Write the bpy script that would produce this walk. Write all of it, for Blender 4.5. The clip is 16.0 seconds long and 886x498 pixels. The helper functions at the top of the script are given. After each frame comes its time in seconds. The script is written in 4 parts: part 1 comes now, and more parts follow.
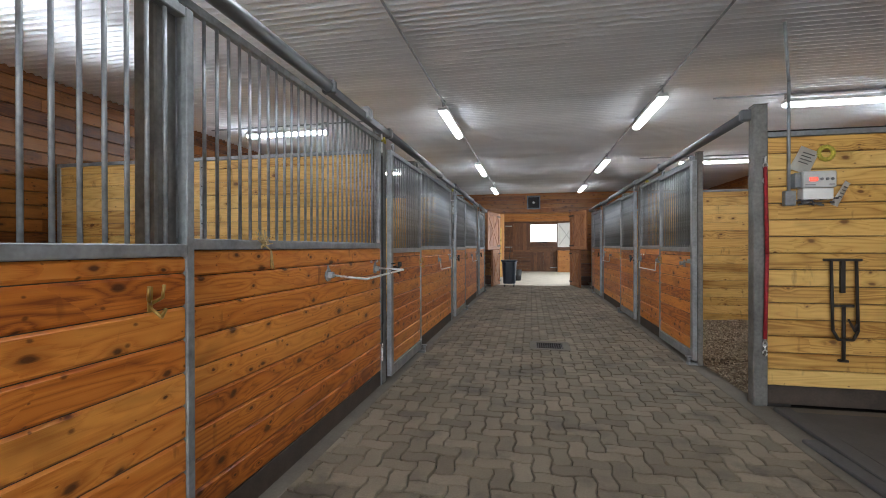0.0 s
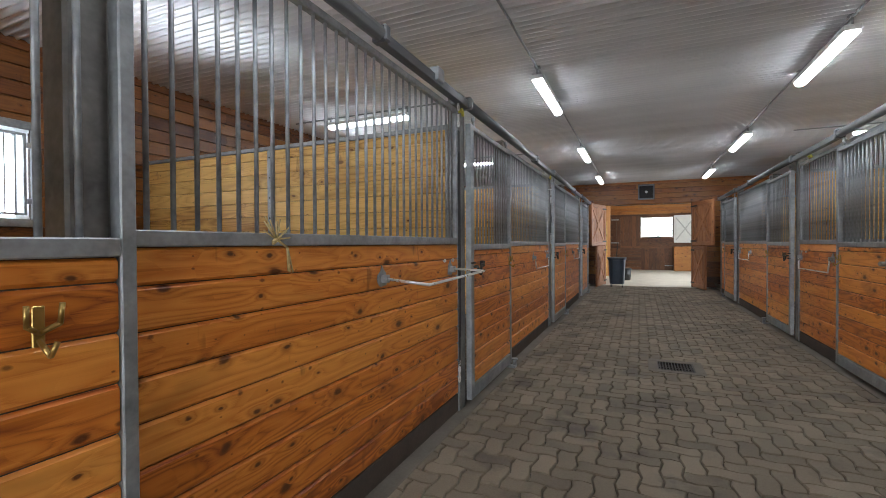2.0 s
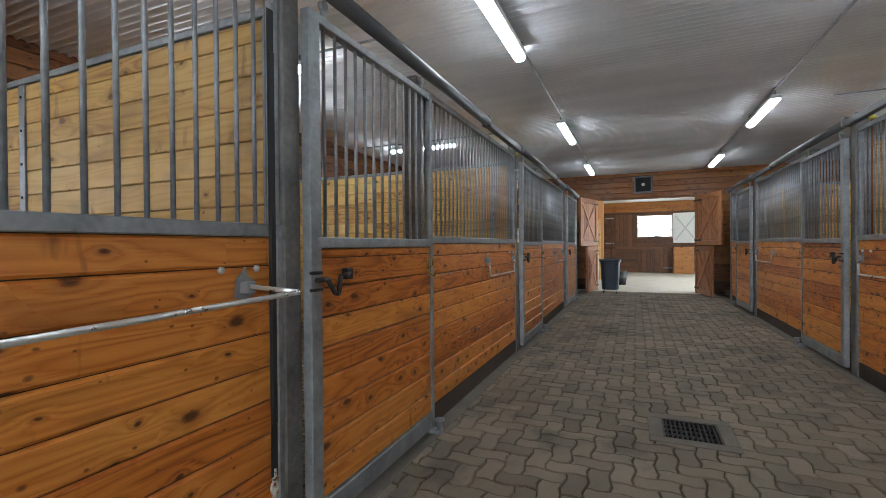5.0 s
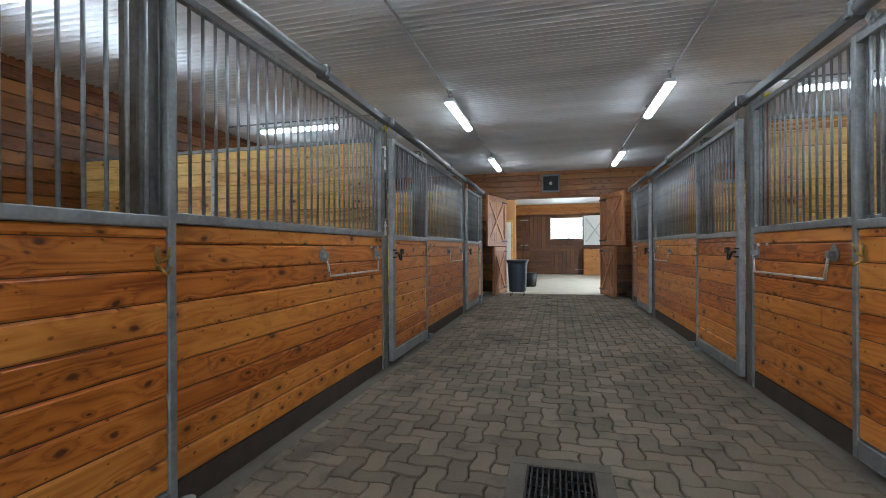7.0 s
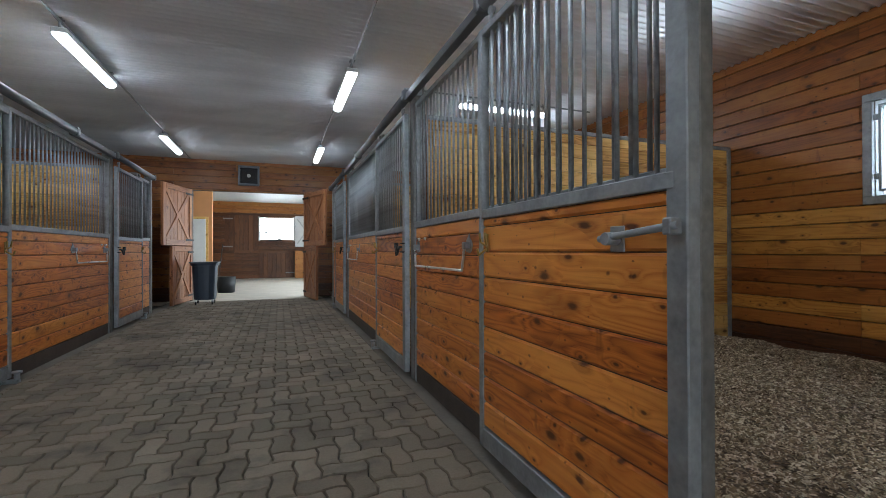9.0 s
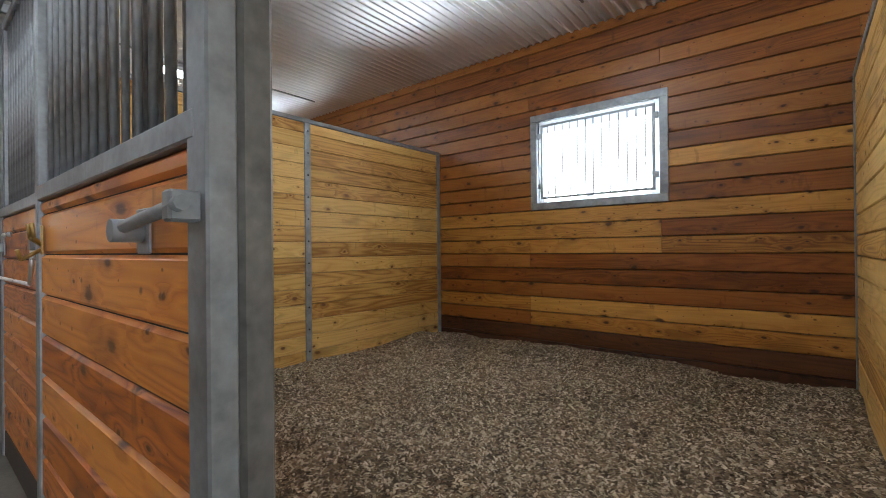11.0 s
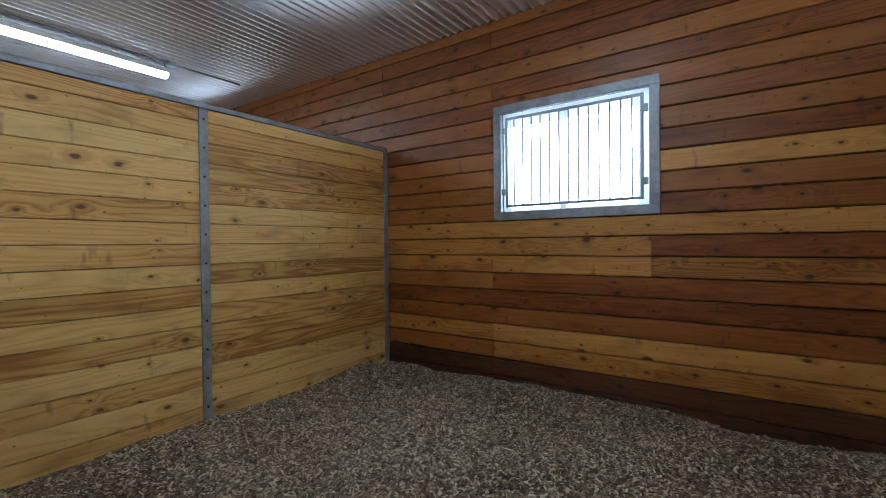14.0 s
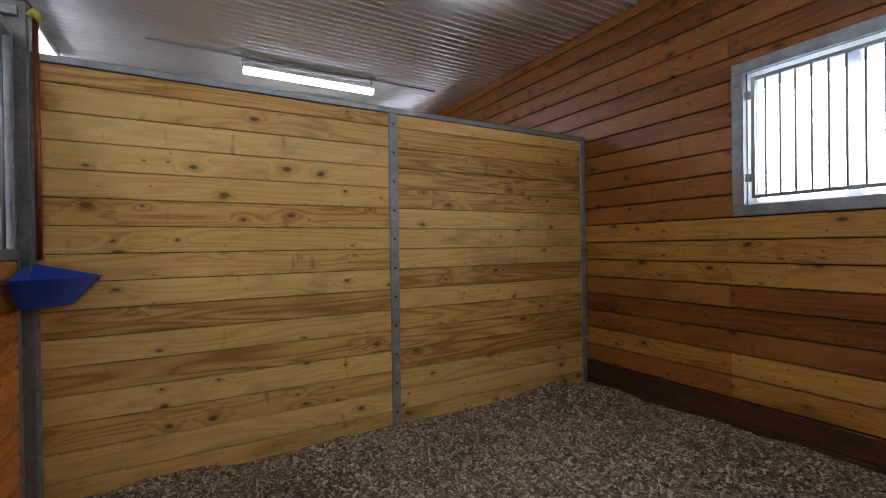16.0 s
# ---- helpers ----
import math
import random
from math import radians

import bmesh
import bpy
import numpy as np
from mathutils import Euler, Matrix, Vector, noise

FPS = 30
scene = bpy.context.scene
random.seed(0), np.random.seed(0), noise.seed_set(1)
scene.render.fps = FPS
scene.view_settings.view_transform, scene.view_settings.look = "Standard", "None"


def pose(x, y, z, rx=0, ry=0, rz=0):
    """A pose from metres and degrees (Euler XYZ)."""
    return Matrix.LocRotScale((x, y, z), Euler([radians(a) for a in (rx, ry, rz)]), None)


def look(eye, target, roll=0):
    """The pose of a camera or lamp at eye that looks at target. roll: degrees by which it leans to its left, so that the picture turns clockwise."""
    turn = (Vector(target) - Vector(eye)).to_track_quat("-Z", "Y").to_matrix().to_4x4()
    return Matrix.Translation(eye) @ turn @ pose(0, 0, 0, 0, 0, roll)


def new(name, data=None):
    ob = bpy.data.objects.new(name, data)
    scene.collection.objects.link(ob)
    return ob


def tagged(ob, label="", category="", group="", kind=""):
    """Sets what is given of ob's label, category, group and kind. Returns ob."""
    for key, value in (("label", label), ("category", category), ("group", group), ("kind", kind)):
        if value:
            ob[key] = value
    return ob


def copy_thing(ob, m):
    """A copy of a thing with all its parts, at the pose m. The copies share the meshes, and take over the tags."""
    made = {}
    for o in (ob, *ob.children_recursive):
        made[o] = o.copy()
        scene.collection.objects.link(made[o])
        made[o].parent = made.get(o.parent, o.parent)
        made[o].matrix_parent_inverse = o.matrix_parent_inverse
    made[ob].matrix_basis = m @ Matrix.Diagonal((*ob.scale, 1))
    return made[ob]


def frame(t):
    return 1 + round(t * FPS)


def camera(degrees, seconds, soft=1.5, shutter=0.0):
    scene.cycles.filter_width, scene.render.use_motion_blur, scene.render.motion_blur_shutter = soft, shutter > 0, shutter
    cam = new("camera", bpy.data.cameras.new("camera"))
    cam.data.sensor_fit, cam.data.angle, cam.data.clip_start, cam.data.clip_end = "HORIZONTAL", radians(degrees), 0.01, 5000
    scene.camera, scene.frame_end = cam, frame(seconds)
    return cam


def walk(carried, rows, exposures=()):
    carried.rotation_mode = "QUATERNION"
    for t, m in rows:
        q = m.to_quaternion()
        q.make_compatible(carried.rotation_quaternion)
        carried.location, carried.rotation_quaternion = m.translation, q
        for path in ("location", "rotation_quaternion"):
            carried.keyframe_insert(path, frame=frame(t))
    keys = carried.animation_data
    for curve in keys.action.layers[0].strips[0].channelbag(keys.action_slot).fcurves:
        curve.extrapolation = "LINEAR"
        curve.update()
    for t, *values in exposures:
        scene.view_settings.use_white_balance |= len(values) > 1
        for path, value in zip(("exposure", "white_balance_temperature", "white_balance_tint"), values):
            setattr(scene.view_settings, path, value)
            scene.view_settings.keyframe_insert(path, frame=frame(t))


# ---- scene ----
cam = camera(90.0, 16.0, soft=0.85)
PATH = [
    (0, (0.217, 0.009, 1.287), (-0.172, 1.971, 1.278), -0.1),
    (0.5, (0.179, 0.12, 1.301), (-0.395, 2.036, 1.28), 0.0),
    (1, (0.135, 0.301, 1.307), (-0.589, 2.165, 1.286), -0.1),
    (1.5, (0.114, 0.541, 1.293), (-0.683, 2.375, 1.273), -0.3),
    (2, (0.109, 0.802, 1.281), (-0.7, 2.632, 1.257), -0.3),
    (2.5, (0.115, 1.075, 1.273), (-0.703, 2.9, 1.253), -0.3),
    (3, (0.117, 1.368, 1.286), (-0.704, 3.191, 1.259), -0.2),
    (5.5, (0.137, 2.92, 1.221), (-0.657, 4.756, 1.21), -0.5),
    (6, (0.224, 3.219, 1.205), (-0.555, 5.061, 1.198), -0.4),
    (6.5, (0.331, 3.474, 1.177), (-0.358, 5.351, 1.171), -0.3),
    (7, (0.442, 3.727, 1.14), (-0.054, 5.664, 1.139), -0.3),
    (7.5, (0.579, 3.933, 1.108), (0.381, 5.923, 1.114), -0.3),
    (8, (0.712, 4.103, 1.09), (0.808, 6.101, 1.097), -0.3),
    (8.5, (0.825, 4.244, 1.069), (1.213, 6.206, 1.072), -0.5),
    (9, (0.94, 4.363, 1.064), (1.635, 6.238, 1.074), -0.2),
    (9.5, (1.099, 4.458, 1.065), (2.096, 6.193, 1.078), -0.3),
    (10, (1.286, 4.527, 1.053), (2.516, 6.104, 1.066), -0.3),
    (10.2, (1.362, 4.538, 1.046), (2.674, 6.048, 1.059), -0.4),
    (12.3, (2.074, 4.633, 1.16), (3.772, 5.688, 1.128), -0.4),
    (12.5, (2.135, 4.677, 1.183), (3.837, 5.726, 1.145), -0.4),
    (13, (2.265, 4.763, 1.233), (3.97, 5.808, 1.203), -0.4),
    (13.5, (2.346, 4.835, 1.274), (4.047, 5.886, 1.239), -0.4),
    (14, (2.38, 4.907, 1.263), (4.017, 6.056, 1.239), -0.6),
    (14.5, (2.462, 4.924, 1.265), (3.965, 6.244, 1.242), -0.5),
    (15, (2.529, 5.056, 1.273), (3.895, 6.517, 1.254), -0.7),
    (15.5, (2.622, 5.152, 1.296), (3.824, 6.75, 1.277), -0.6),
    (16, (2.69, 5.178, 1.289), (3.688, 6.912, 1.277), -0.8),
]
walk(cam, [(t, look(eye, target, roll)) for t, eye, target, roll in PATH],
     [(0.0, 0.14, 6250, 7), (3.0, -0.02, 6300, 8), (5.5, -0.02, 6000, 3), (7.5, -0.04, 5800, 2), (9.0, -0.18, 5750, 3), (10.0, 0.42, 6150, 5),
      (12.5, -0.10, 5900, 5), (13.5, -0.08, 5350, 3), (14.0, -0.14, 5250, 2), (15.0, -0.38, 5300, 4), (15.5, -0.56, 5450, 6), (16.0, -0.23, 6000, 10)])

# ---- world and lights ----
world = bpy.data.worlds.new("sky")
scene.world = world
world.use_nodes = True
wn = world.node_tree
sky = wn.nodes.new("ShaderNodeTexSky")
sky.sky_type, sky.sun_disc, sky.sun_elevation, sky.sun_rotation = "NISHITA", False, radians(40), radians(120)
wn.links.new(sky.outputs[0], wn.nodes["Background"].inputs[0])
wn.nodes["Background"].inputs[1].default_value = 0.12
sun = new("sun", bpy.data.lights.new("sun", "SUN"))
sun.data.energy, sun.data.angle, sun.data.color = 1.0, radians(15), (1, 0.96, 0.9)
sun.matrix_world = look((30, 10, 30), (0, 6, 0))
TUBE = 32.0      # strength of the lamp diffusers
DAY = 12.5       # strength of the white daylight outside the windows

# ---- materials ----


def material(name, color, rough=0.5, metal=0.0, spec=0.5):
    m = bpy.data.materials.new(name)
    m.use_nodes = True
    b = m.node_tree.nodes["Principled BSDF"]
    b.inputs["Base Color"].default_value = (*color, 1)
    b.inputs["Roughness"].default_value, b.inputs["Metallic"].default_value = rough, metal
    b.inputs["Specular IOR Level"].default_value = spec
    return m, m.node_tree, b


def node(nt, kind, **values):
    n = nt.nodes.new(kind)
    for k, v in values.items():
        if k in n.inputs:
            n.inputs[k].default_value = v
    return n


def ramp(nt, source, stops):
    r = nt.nodes.new("ShaderNodeValToRGB")
    el = r.color_ramp.elements
    while len(el) < len(stops):
        el.new(0.5)
    for e, (p, c) in zip(el, stops):
        e.position = p
        e.color = (*c, 1) if len(c) == 3 else c
    nt.links.new(source, r.inputs[0])
    return r.outputs[0]


def mathn(nt, op, a, b=0.0, c=None):
    n = nt.nodes.new("ShaderNodeMath")
    n.operation = op
    for i, v in enumerate((a, b, c)):
        if v is None:
            continue
        if isinstance(v, (int, float)):
            n.inputs[i].default_value = v
        else:
            nt.links.new(v, n.inputs[i])
    return n.outputs[0]


def mix(nt, fac, a, b, mode="MIX"):
    n = nt.nodes.new("ShaderNodeMix")
    n.data_type, n.blend_type = "RGBA", mode
    for i, v in ((0, fac), (6, a), (7, b)):
        if isinstance(v, (int, float)):
            n.inputs[i].default_value = v
        elif isinstance(v, tuple):
            n.inputs[i].default_value = (*v, 1)
        else:
            nt.links.new(v, n.inputs[i])
    return n.outputs[2]


def bump(nt, b, height, strength, distance=0.01):
    n = node(nt, "ShaderNodeBump", Strength=strength, Distance=distance)
    nt.links.new(height, n.inputs["Height"])
    nt.links.new(n.outputs[0], b.inputs["Normal"])


def wood(name, dark, mid, light, knot, rough=0.42, knots=0.5, spread=0.5, figure=0.28, pins=0.35):
    """Boards with the grain along the object's own x axis."""
    m, nt, b = material(name, mid, rough, spec=0.4)
    L = nt.links.new
    tc, info = nt.nodes.new("ShaderNodeTexCoord"), nt.nodes.new("ShaderNodeObjectInfo")
    rnd = info.outputs["Random"]
    off = nt.nodes.new("ShaderNodeCombineXYZ")
    L(mathn(nt, "MULTIPLY", rnd, 91.0), off.inputs[0])
    L(mathn(nt, "MULTIPLY", rnd, 37.0), off.inputs[1])
    L(mathn(nt, "MULTIPLY", rnd, 53.0), off.inputs[2])
    add = nt.nodes.new("ShaderNodeVectorMath")
    L(tc.outputs["Object"], add.inputs[0]), L(off.outputs[0], add.inputs[1])

    def mapped(s):
        mp = node(nt, "ShaderNodeMapping", Scale=s)
        L(add.outputs[0], mp.inputs[0])
        return mp.outputs[0]

    def noise_at(s, detail, roughness=0.5):
        n = node(nt, "ShaderNodeTexNoise", Scale=1.0, Detail=detail, Roughness=roughness)
        L(mapped(s), n.inputs["Vector"])
        return n.outputs[0]

    warp, fine = noise_at((1.3, 3, 7), 2.0), noise_at((3.5, 60, 120), 5.0, 0.65)
    sx = nt.nodes.new("ShaderNodeSeparateXYZ")
    L(add.outputs[0], sx.inputs[0])

    def knot_field(fx, fz, share, least, most):
        """Distance to the nearest knot in knot sizes, and whether there is one."""
        vor = node(nt, "ShaderNodeTexVoronoi", Scale=1.0, Randomness=1.0)
        vor.voronoi_dimensions = "2D"
        flat = nt.nodes.new("ShaderNodeCombineXYZ")
        wob = mathn(nt, "MULTIPLY", warp, 0.5)
        L(mathn(nt, "MULTIPLY_ADD", sx.outputs[0], fx, wob), flat.inputs[0])
        L(mathn(nt, "MULTIPLY_ADD", sx.outputs[2], fz, wob), flat.inputs[1])
        L(flat.outputs[0], vor.inputs["Vector"])
        pick = nt.nodes.new("ShaderNodeSeparateColor")
        L(vor.outputs["Color"], pick.inputs[0])
        on = mathn(nt, "LESS_THAN", pick.outputs[0], share)
        size = mathn(nt, "MULTIPLY_ADD", mathn(nt, "POWER", pick.outputs[1], 2.0), most - least, least)
        size = mathn(nt, "MULTIPLY", size, mathn(nt, "MULTIPLY_ADD", fine, 1.4, 0.3))
        return mathn(nt, "DIVIDE", vor.outputs["Distance"], size), on

    near, on = knot_field(4.2, 7.4, knots, 0.05, 0.17)
    pin, pin_on = knot_field(9.0, 13.0, pins, 0.05, 0.13)
    swell = mathn(nt, "MULTIPLY", on, mathn(nt, "POWER", 2.7, mathn(nt, "MULTIPLY", near, -0.45)))
    ring = mathn(nt, "MULTIPLY_ADD", noise_at((0.7, 5, 9), 1.0), 19.0, mathn(nt, "MULTIPLY", swell, 5.0))
    lines = mathn(nt, "POWER", mathn(nt, "PINGPONG", ring, 1.0), 0.6)
    tone = mathn(nt, "ADD", mathn(nt, "MULTIPLY", lines, figure), mathn(nt, "MULTIPLY", fine, 0.36))
    tone = mathn(nt, "ADD", tone, mathn(nt, "MULTIPLY", warp, 0.66 - figure))
    tone = mathn(nt, "ADD", tone, mathn(nt, "MULTIPLY", mathn(nt, "SUBTRACT", rnd, 0.5), spread))
    col = ramp(nt, tone, [(0.24, dark), (0.46, mid), (0.8, light)])
    # boards of a redder or a paler log
    hue = mathn(nt, "FRACT", mathn(nt, "MULTIPLY", rnd, 17.3))
    col = mix(nt, mathn(nt, "MULTIPLY", hue, 0.4), col, (1.0, 0.84, 0.70), "MULTIPLY")
    # reddish bloom round the knots, then the dark hearts
    bloom = mathn(nt, "MULTIPLY", on, ramp(nt, mathn(nt, "MULTIPLY", near, 0.33), [(0.25, (1, 1, 1)), (0.85, (0, 0, 0))]))
    col = mix(nt, mathn(nt, "MULTIPLY", bloom, 0.5), col, dark)
    heart = mathn(nt, "MULTIPLY", on, ramp(nt, near, [(0.45, (1, 1, 1)), (0.7, (0.65, 0.65, 0.65)), (1.0, (0, 0, 0))]))
    speck = mathn(nt, "MULTIPLY", pin_on, ramp(nt, pin, [(0.4, (1, 1, 1)), (1.0, (0, 0, 0))]))
    col = mix(nt, mathn(nt, "MULTIPLY", mathn(nt, "MAXIMUM", heart, mathn(nt, "MULTIPLY", speck, 0.8)), 0.9), col, knot)
    # soiled patches, some drawn out across the board
    soil = ramp(nt, noise_at((2.2, 4, 5), 3.0), [(0.58, (0, 0, 0)), (0.74, (0.45, 0.45, 0.45))])
    smear = ramp(nt, noise_at((11, 4, 3.5), 3.0, 0.6), [(0.64, (0, 0, 0)), (0.74, (0.55, 0.55, 0.55))])
    col = mix(nt, mathn(nt, "MAXIMUM", soil, smear), col, tuple(c * 0.55 for c in dark))
    L(col, b.inputs["Base Color"])
    L(mathn(nt, "MULTIPLY_ADD", fine, 0.25, rough - 0.12), b.inputs["Roughness"])
    bump(nt, b, tone, 0.25, 0.004)
    return m


def grained(name, color, rough, metal, vary, scale, strength=0.1, fine=60.0):
    """Plain stuff with blotches and fine grain."""
    m, nt, b = material(name, color, rough, metal)
    tc = nt.nodes.new("ShaderNodeTexCoord")
    n1 = node(nt, "ShaderNodeTexNoise", Scale=scale, Detail=4.0)
    n2 = node(nt, "ShaderNodeTexNoise", Scale=fine, Detail=3.0)
    for n in (n1, n2):
        nt.links.new(tc.outputs["Object"], n.inputs["Vector"])
    both = mathn(nt, "ADD", mathn(nt, "MULTIPLY", n1.outputs[0], 0.65), mathn(nt, "MULTIPLY", n2.outputs[0], 0.35))
    lo, hi = tuple(c * (1 - vary) for c in color), tuple(min(1, c * (1 + vary)) for c in color)
    nt.links.new(ramp(nt, both, [(0.3, lo), (0.7, hi)]), b.inputs["Base Color"])
    nt.links.new(mathn(nt, "MULTIPLY_ADD", both, 0.3, rough - 0.15), b.inputs["Roughness"])
    if strength:
        bump(nt, b, both, strength, 0.005)
    return m


def glowing(name, color, strength):
    m = bpy.data.materials.new(name)
    m.use_nodes = True
    nt = m.node_tree
    nt.nodes.remove(nt.nodes["Principled BSDF"])
    e = node(nt, "ShaderNodeEmission", Color=(*color, 1), Strength=strength)
    nt.links.new(e.outputs[0], nt.nodes["Material Output"].inputs[0])
    return m


FRONT = wood("stained_front_boards", (0.25, 0.060, 0.010), (0.58, 0.180, 0.026), (0.80, 0.34, 0.066), (0.060, 0.013, 0.004), 0.4, 0.75, 0.34, 0.26, 0.5)
YELLOW = wood("yellow_pine_boards", (0.33, 0.155, 0.030), (0.61, 0.365, 0.102), (0.78, 0.54, 0.190), (0.12, 0.042, 0.010), 0.5, 0.3, 0.45, 0.27, 0.12)
BROWN = wood("brown_wall_boards", (0.135, 0.038, 0.008), (0.26, 0.090, 0.017), (0.38, 0.158, 0.035), (0.035, 0.010, 0.004), 0.4, 0.5, 0.42, 0.19, 0.3)
# pale mid-height rows: rubbed finish, with brighter light put into the colour
RUBBED_LIT = wood("rubbed_lit_wall_boards", (0.20, 0.072, 0.012), (0.44, 0.205, 0.038), (0.63, 0.34, 0.080), (0.045, 0.014, 0.005), 0.42, 0.6, 0.5, 0.22, 0.6)
# BROWN darkened: the dimmer light on the west wall put into its colour
BROWN_SHADED = wood("shaded_brown_wall_boards", (0.065, 0.018, 0.004), (0.155, 0.052, 0.010), (0.26, 0.105, 0.024), (0.025, 0.008, 0.003), 0.42, 0.5, 0.55, 0.19, 0.3)
LEAF = wood("red_brown_door_boards", (0.16, 0.055, 0.02), (0.33, 0.13, 0.05), (0.45, 0.2, 0.085), (0.08, 0.03, 0.012), 0.45, 0.3, 0.3)
# soiled on the bottom wall rows; painted shade on the recess walls
SOILED_SHADED = wood("soiled_shaded_boards", (0.035, 0.014, 0.007), (0.075, 0.028, 0.011), (0.13, 0.05, 0.018), (0.02, 0.008, 0.004), 0.5, 0.4, 0.4)
TACKWOOD = wood("dark_tack_boards", (0.04, 0.015, 0.006), (0.085, 0.032, 0.011), (0.15, 0.06, 0.022), (0.03, 0.012, 0.006), 0.4, 0.3, 0.4)
STEEL = grained("galvanised_steel", (0.28, 0.294, 0.308), 0.48, 0.45, 0.35, 9.0, 0.03, 45.0)
POSTSTEEL = grained("weathered_post_steel", (0.185, 0.18, 0.17), 0.5, 0.35, 0.5, 5.0, 0.04, 38.0)
TRACKSTEEL = grained("dull_track_steel", (0.15, 0.155, 0.165), 0.4, 0.6, 0.12, 3.0, 0.0)
CHROME = grained("bright_plated_steel", (0.74, 0.74, 0.74), 0.3, 0.75, 0.1, 20.0, 0.0)
BRASS = grained("brass", (0.42, 0.29, 0.10), 0.42, 1.0, 0.2, 20.0, 0.0)
IRON = grained("black_iron", (0.035, 0.03, 0.028), 0.55, 0.5, 0.4, 20.0, 0.1)
PLINTH = grained("dark_bottom_board", (0.065, 0.048, 0.038), 0.75, 0.0, 0.4, 6.0, 0.3)
CONCRETE = grained("worn_concrete", (0.14, 0.120, 0.096), 0.85, 0.0, 0.3, 4.0, 0.3)
PALECONCRETE = grained("pale_concrete", (0.50, 0.45, 0.38), 0.8, 0.0, 0.15, 3.0, 0.2)
MAT = grained("grey_rubber_mat", (0.07, 0.068, 0.068), 0.7, 0.0, 0.35, 5.0, 0.3)
EARTH = grained("dark_joint_sand", (0.045, 0.04, 0.034), 0.95, 0.0, 0.4, 30.0, 0.4)
BINPLASTIC = grained("dark_blue_plastic", (0.03, 0.045, 0.07), 0.45, 0.0, 0.2, 8.0, 0.05)
BLUE = grained("blue_plastic", (0.01, 0.06, 0.42), 0.4, 0.0, 0.2, 12.0, 0.05)
WHITE = grained("white_paint", (0.75, 0.75, 0.73), 0.5, 0.0, 0.06, 8.0, 0.03)
GREYBOX = grained("grey_enamel", (0.55, 0.55, 0.54), 0.4, 0.0, 0.08, 10.0, 0.0)
PAPER = grained("paper", (0.74, 0.73, 0.70), 0.7, 0.0, 0.08, 12.0, 0.0)
INK = material("grey_ink", (0.12, 0.12, 0.13), 0.7)[0]
BLACK = grained("black_webbing", (0.012, 0.012, 0.013), 0.6, 0.0, 0.4, 40.0, 0.1)
RED = grained("red_rope", (0.30, 0.012, 0.02), 0.75, 0.0, 0.4, 60.0, 0.4)
TWINE = grained("straw_twine", (0.55, 0.42, 0.20), 0.85, 0.0, 0.3, 50.0, 0.3)
TAPE = grained("yellow_tape", (0.55, 0.48, 0.06), 0.5, 0.0, 0.3, 30.0, 0.0)
ORANGE = grained("orange_wall_paint", (0.62, 0.30, 0.12), 0.6, 0.0, 0.1, 3.0, 0.0)
TUBELIGHT = glowing("lamp_diffuser", (0.93, 0.96, 1.0), TUBE)
DAYLIGHT = glowing("white_overcast", (0.95, 0.98, 1.0), DAY)
LED = glowing("red_led", (1.0, 0.06, 0.04), 3.0)


def ceiling_steel():
    m, nt, b = material("corrugated_ceiling_steel", (0.74, 0.75, 0.77), 0.33, 0.4)
    tc = nt.nodes.new("ShaderNodeTexCoord")
    mp = node(nt, "ShaderNodeMapping", Scale=(0.4, 2.5, 1))
    nt.links.new(tc.outputs["Object"], mp.inputs[0])
    n1 = node(nt, "ShaderNodeTexNoise", Scale=1.2, Detail=4.0)
    nt.links.new(mp.outputs[0], n1.inputs["Vector"])
    nt.links.new(ramp(nt, n1.outputs[0], [(0.3, (0.70, 0.71, 0.735)), (0.7, (0.82, 0.83, 0.855))]), b.inputs["Base Color"])
    nt.links.new(mathn(nt, "MULTIPLY_ADD", n1.outputs[0], 0.12, 0.25), b.inputs["Roughness"])
    return m


def paver_stone():
    m, nt, b = material("concrete_paver", (0.17, 0.155, 0.135), 0.85)
    L = nt.links.new
    tc, info, geo = (nt.nodes.new("ShaderNode" + k) for k in ("TexCoord", "ObjectInfo", "NewGeometry"))
    pos = geo.outputs["Position"]
    big = node(nt, "ShaderNodeTexNoise", Scale=0.9, Detail=4.0, Roughness=0.6)
    fine = node(nt, "ShaderNodeTexNoise", Scale=90.0, Detail=4.0, Roughness=0.7)
    L(pos, big.inputs["Vector"]), L(pos, fine.inputs["Vector"])
    one = mathn(nt, "FRACT", mathn(nt, "ADD", info.outputs["Random"], geo.outputs["Random Per Island"]))
    tone = mathn(nt, "ADD", mathn(nt, "MULTIPLY", one, 0.26), mathn(nt, "MULTIPLY", fine.outputs[0], 0.30))
    tone = mathn(nt, "ADD", tone, mathn(nt, "MULTIPLY", big.outputs[0], 0.42))
    col = ramp(nt, tone, [(0.22, (0.098, 0.076, 0.052)), (0.50, (0.196, 0.158, 0.112)), (0.80, (0.31, 0.26, 0.192))])
    dirt = node(nt, "ShaderNodeTexNoise", Scale=1.7, Detail=5.0, Roughness=0.65)
    L(pos, dirt.inputs["Vector"])
    col = mix(nt, ramp(nt, dirt.outputs[0], [(0.53, (0, 0, 0)), (0.68, (0.75, 0.75, 0.75))]), col, (0.060, 0.050, 0.040))
    L(col, b.inputs["Base Color"])
    bump(nt, b, fine.outputs[0], 0.35, 0.004)
    return m


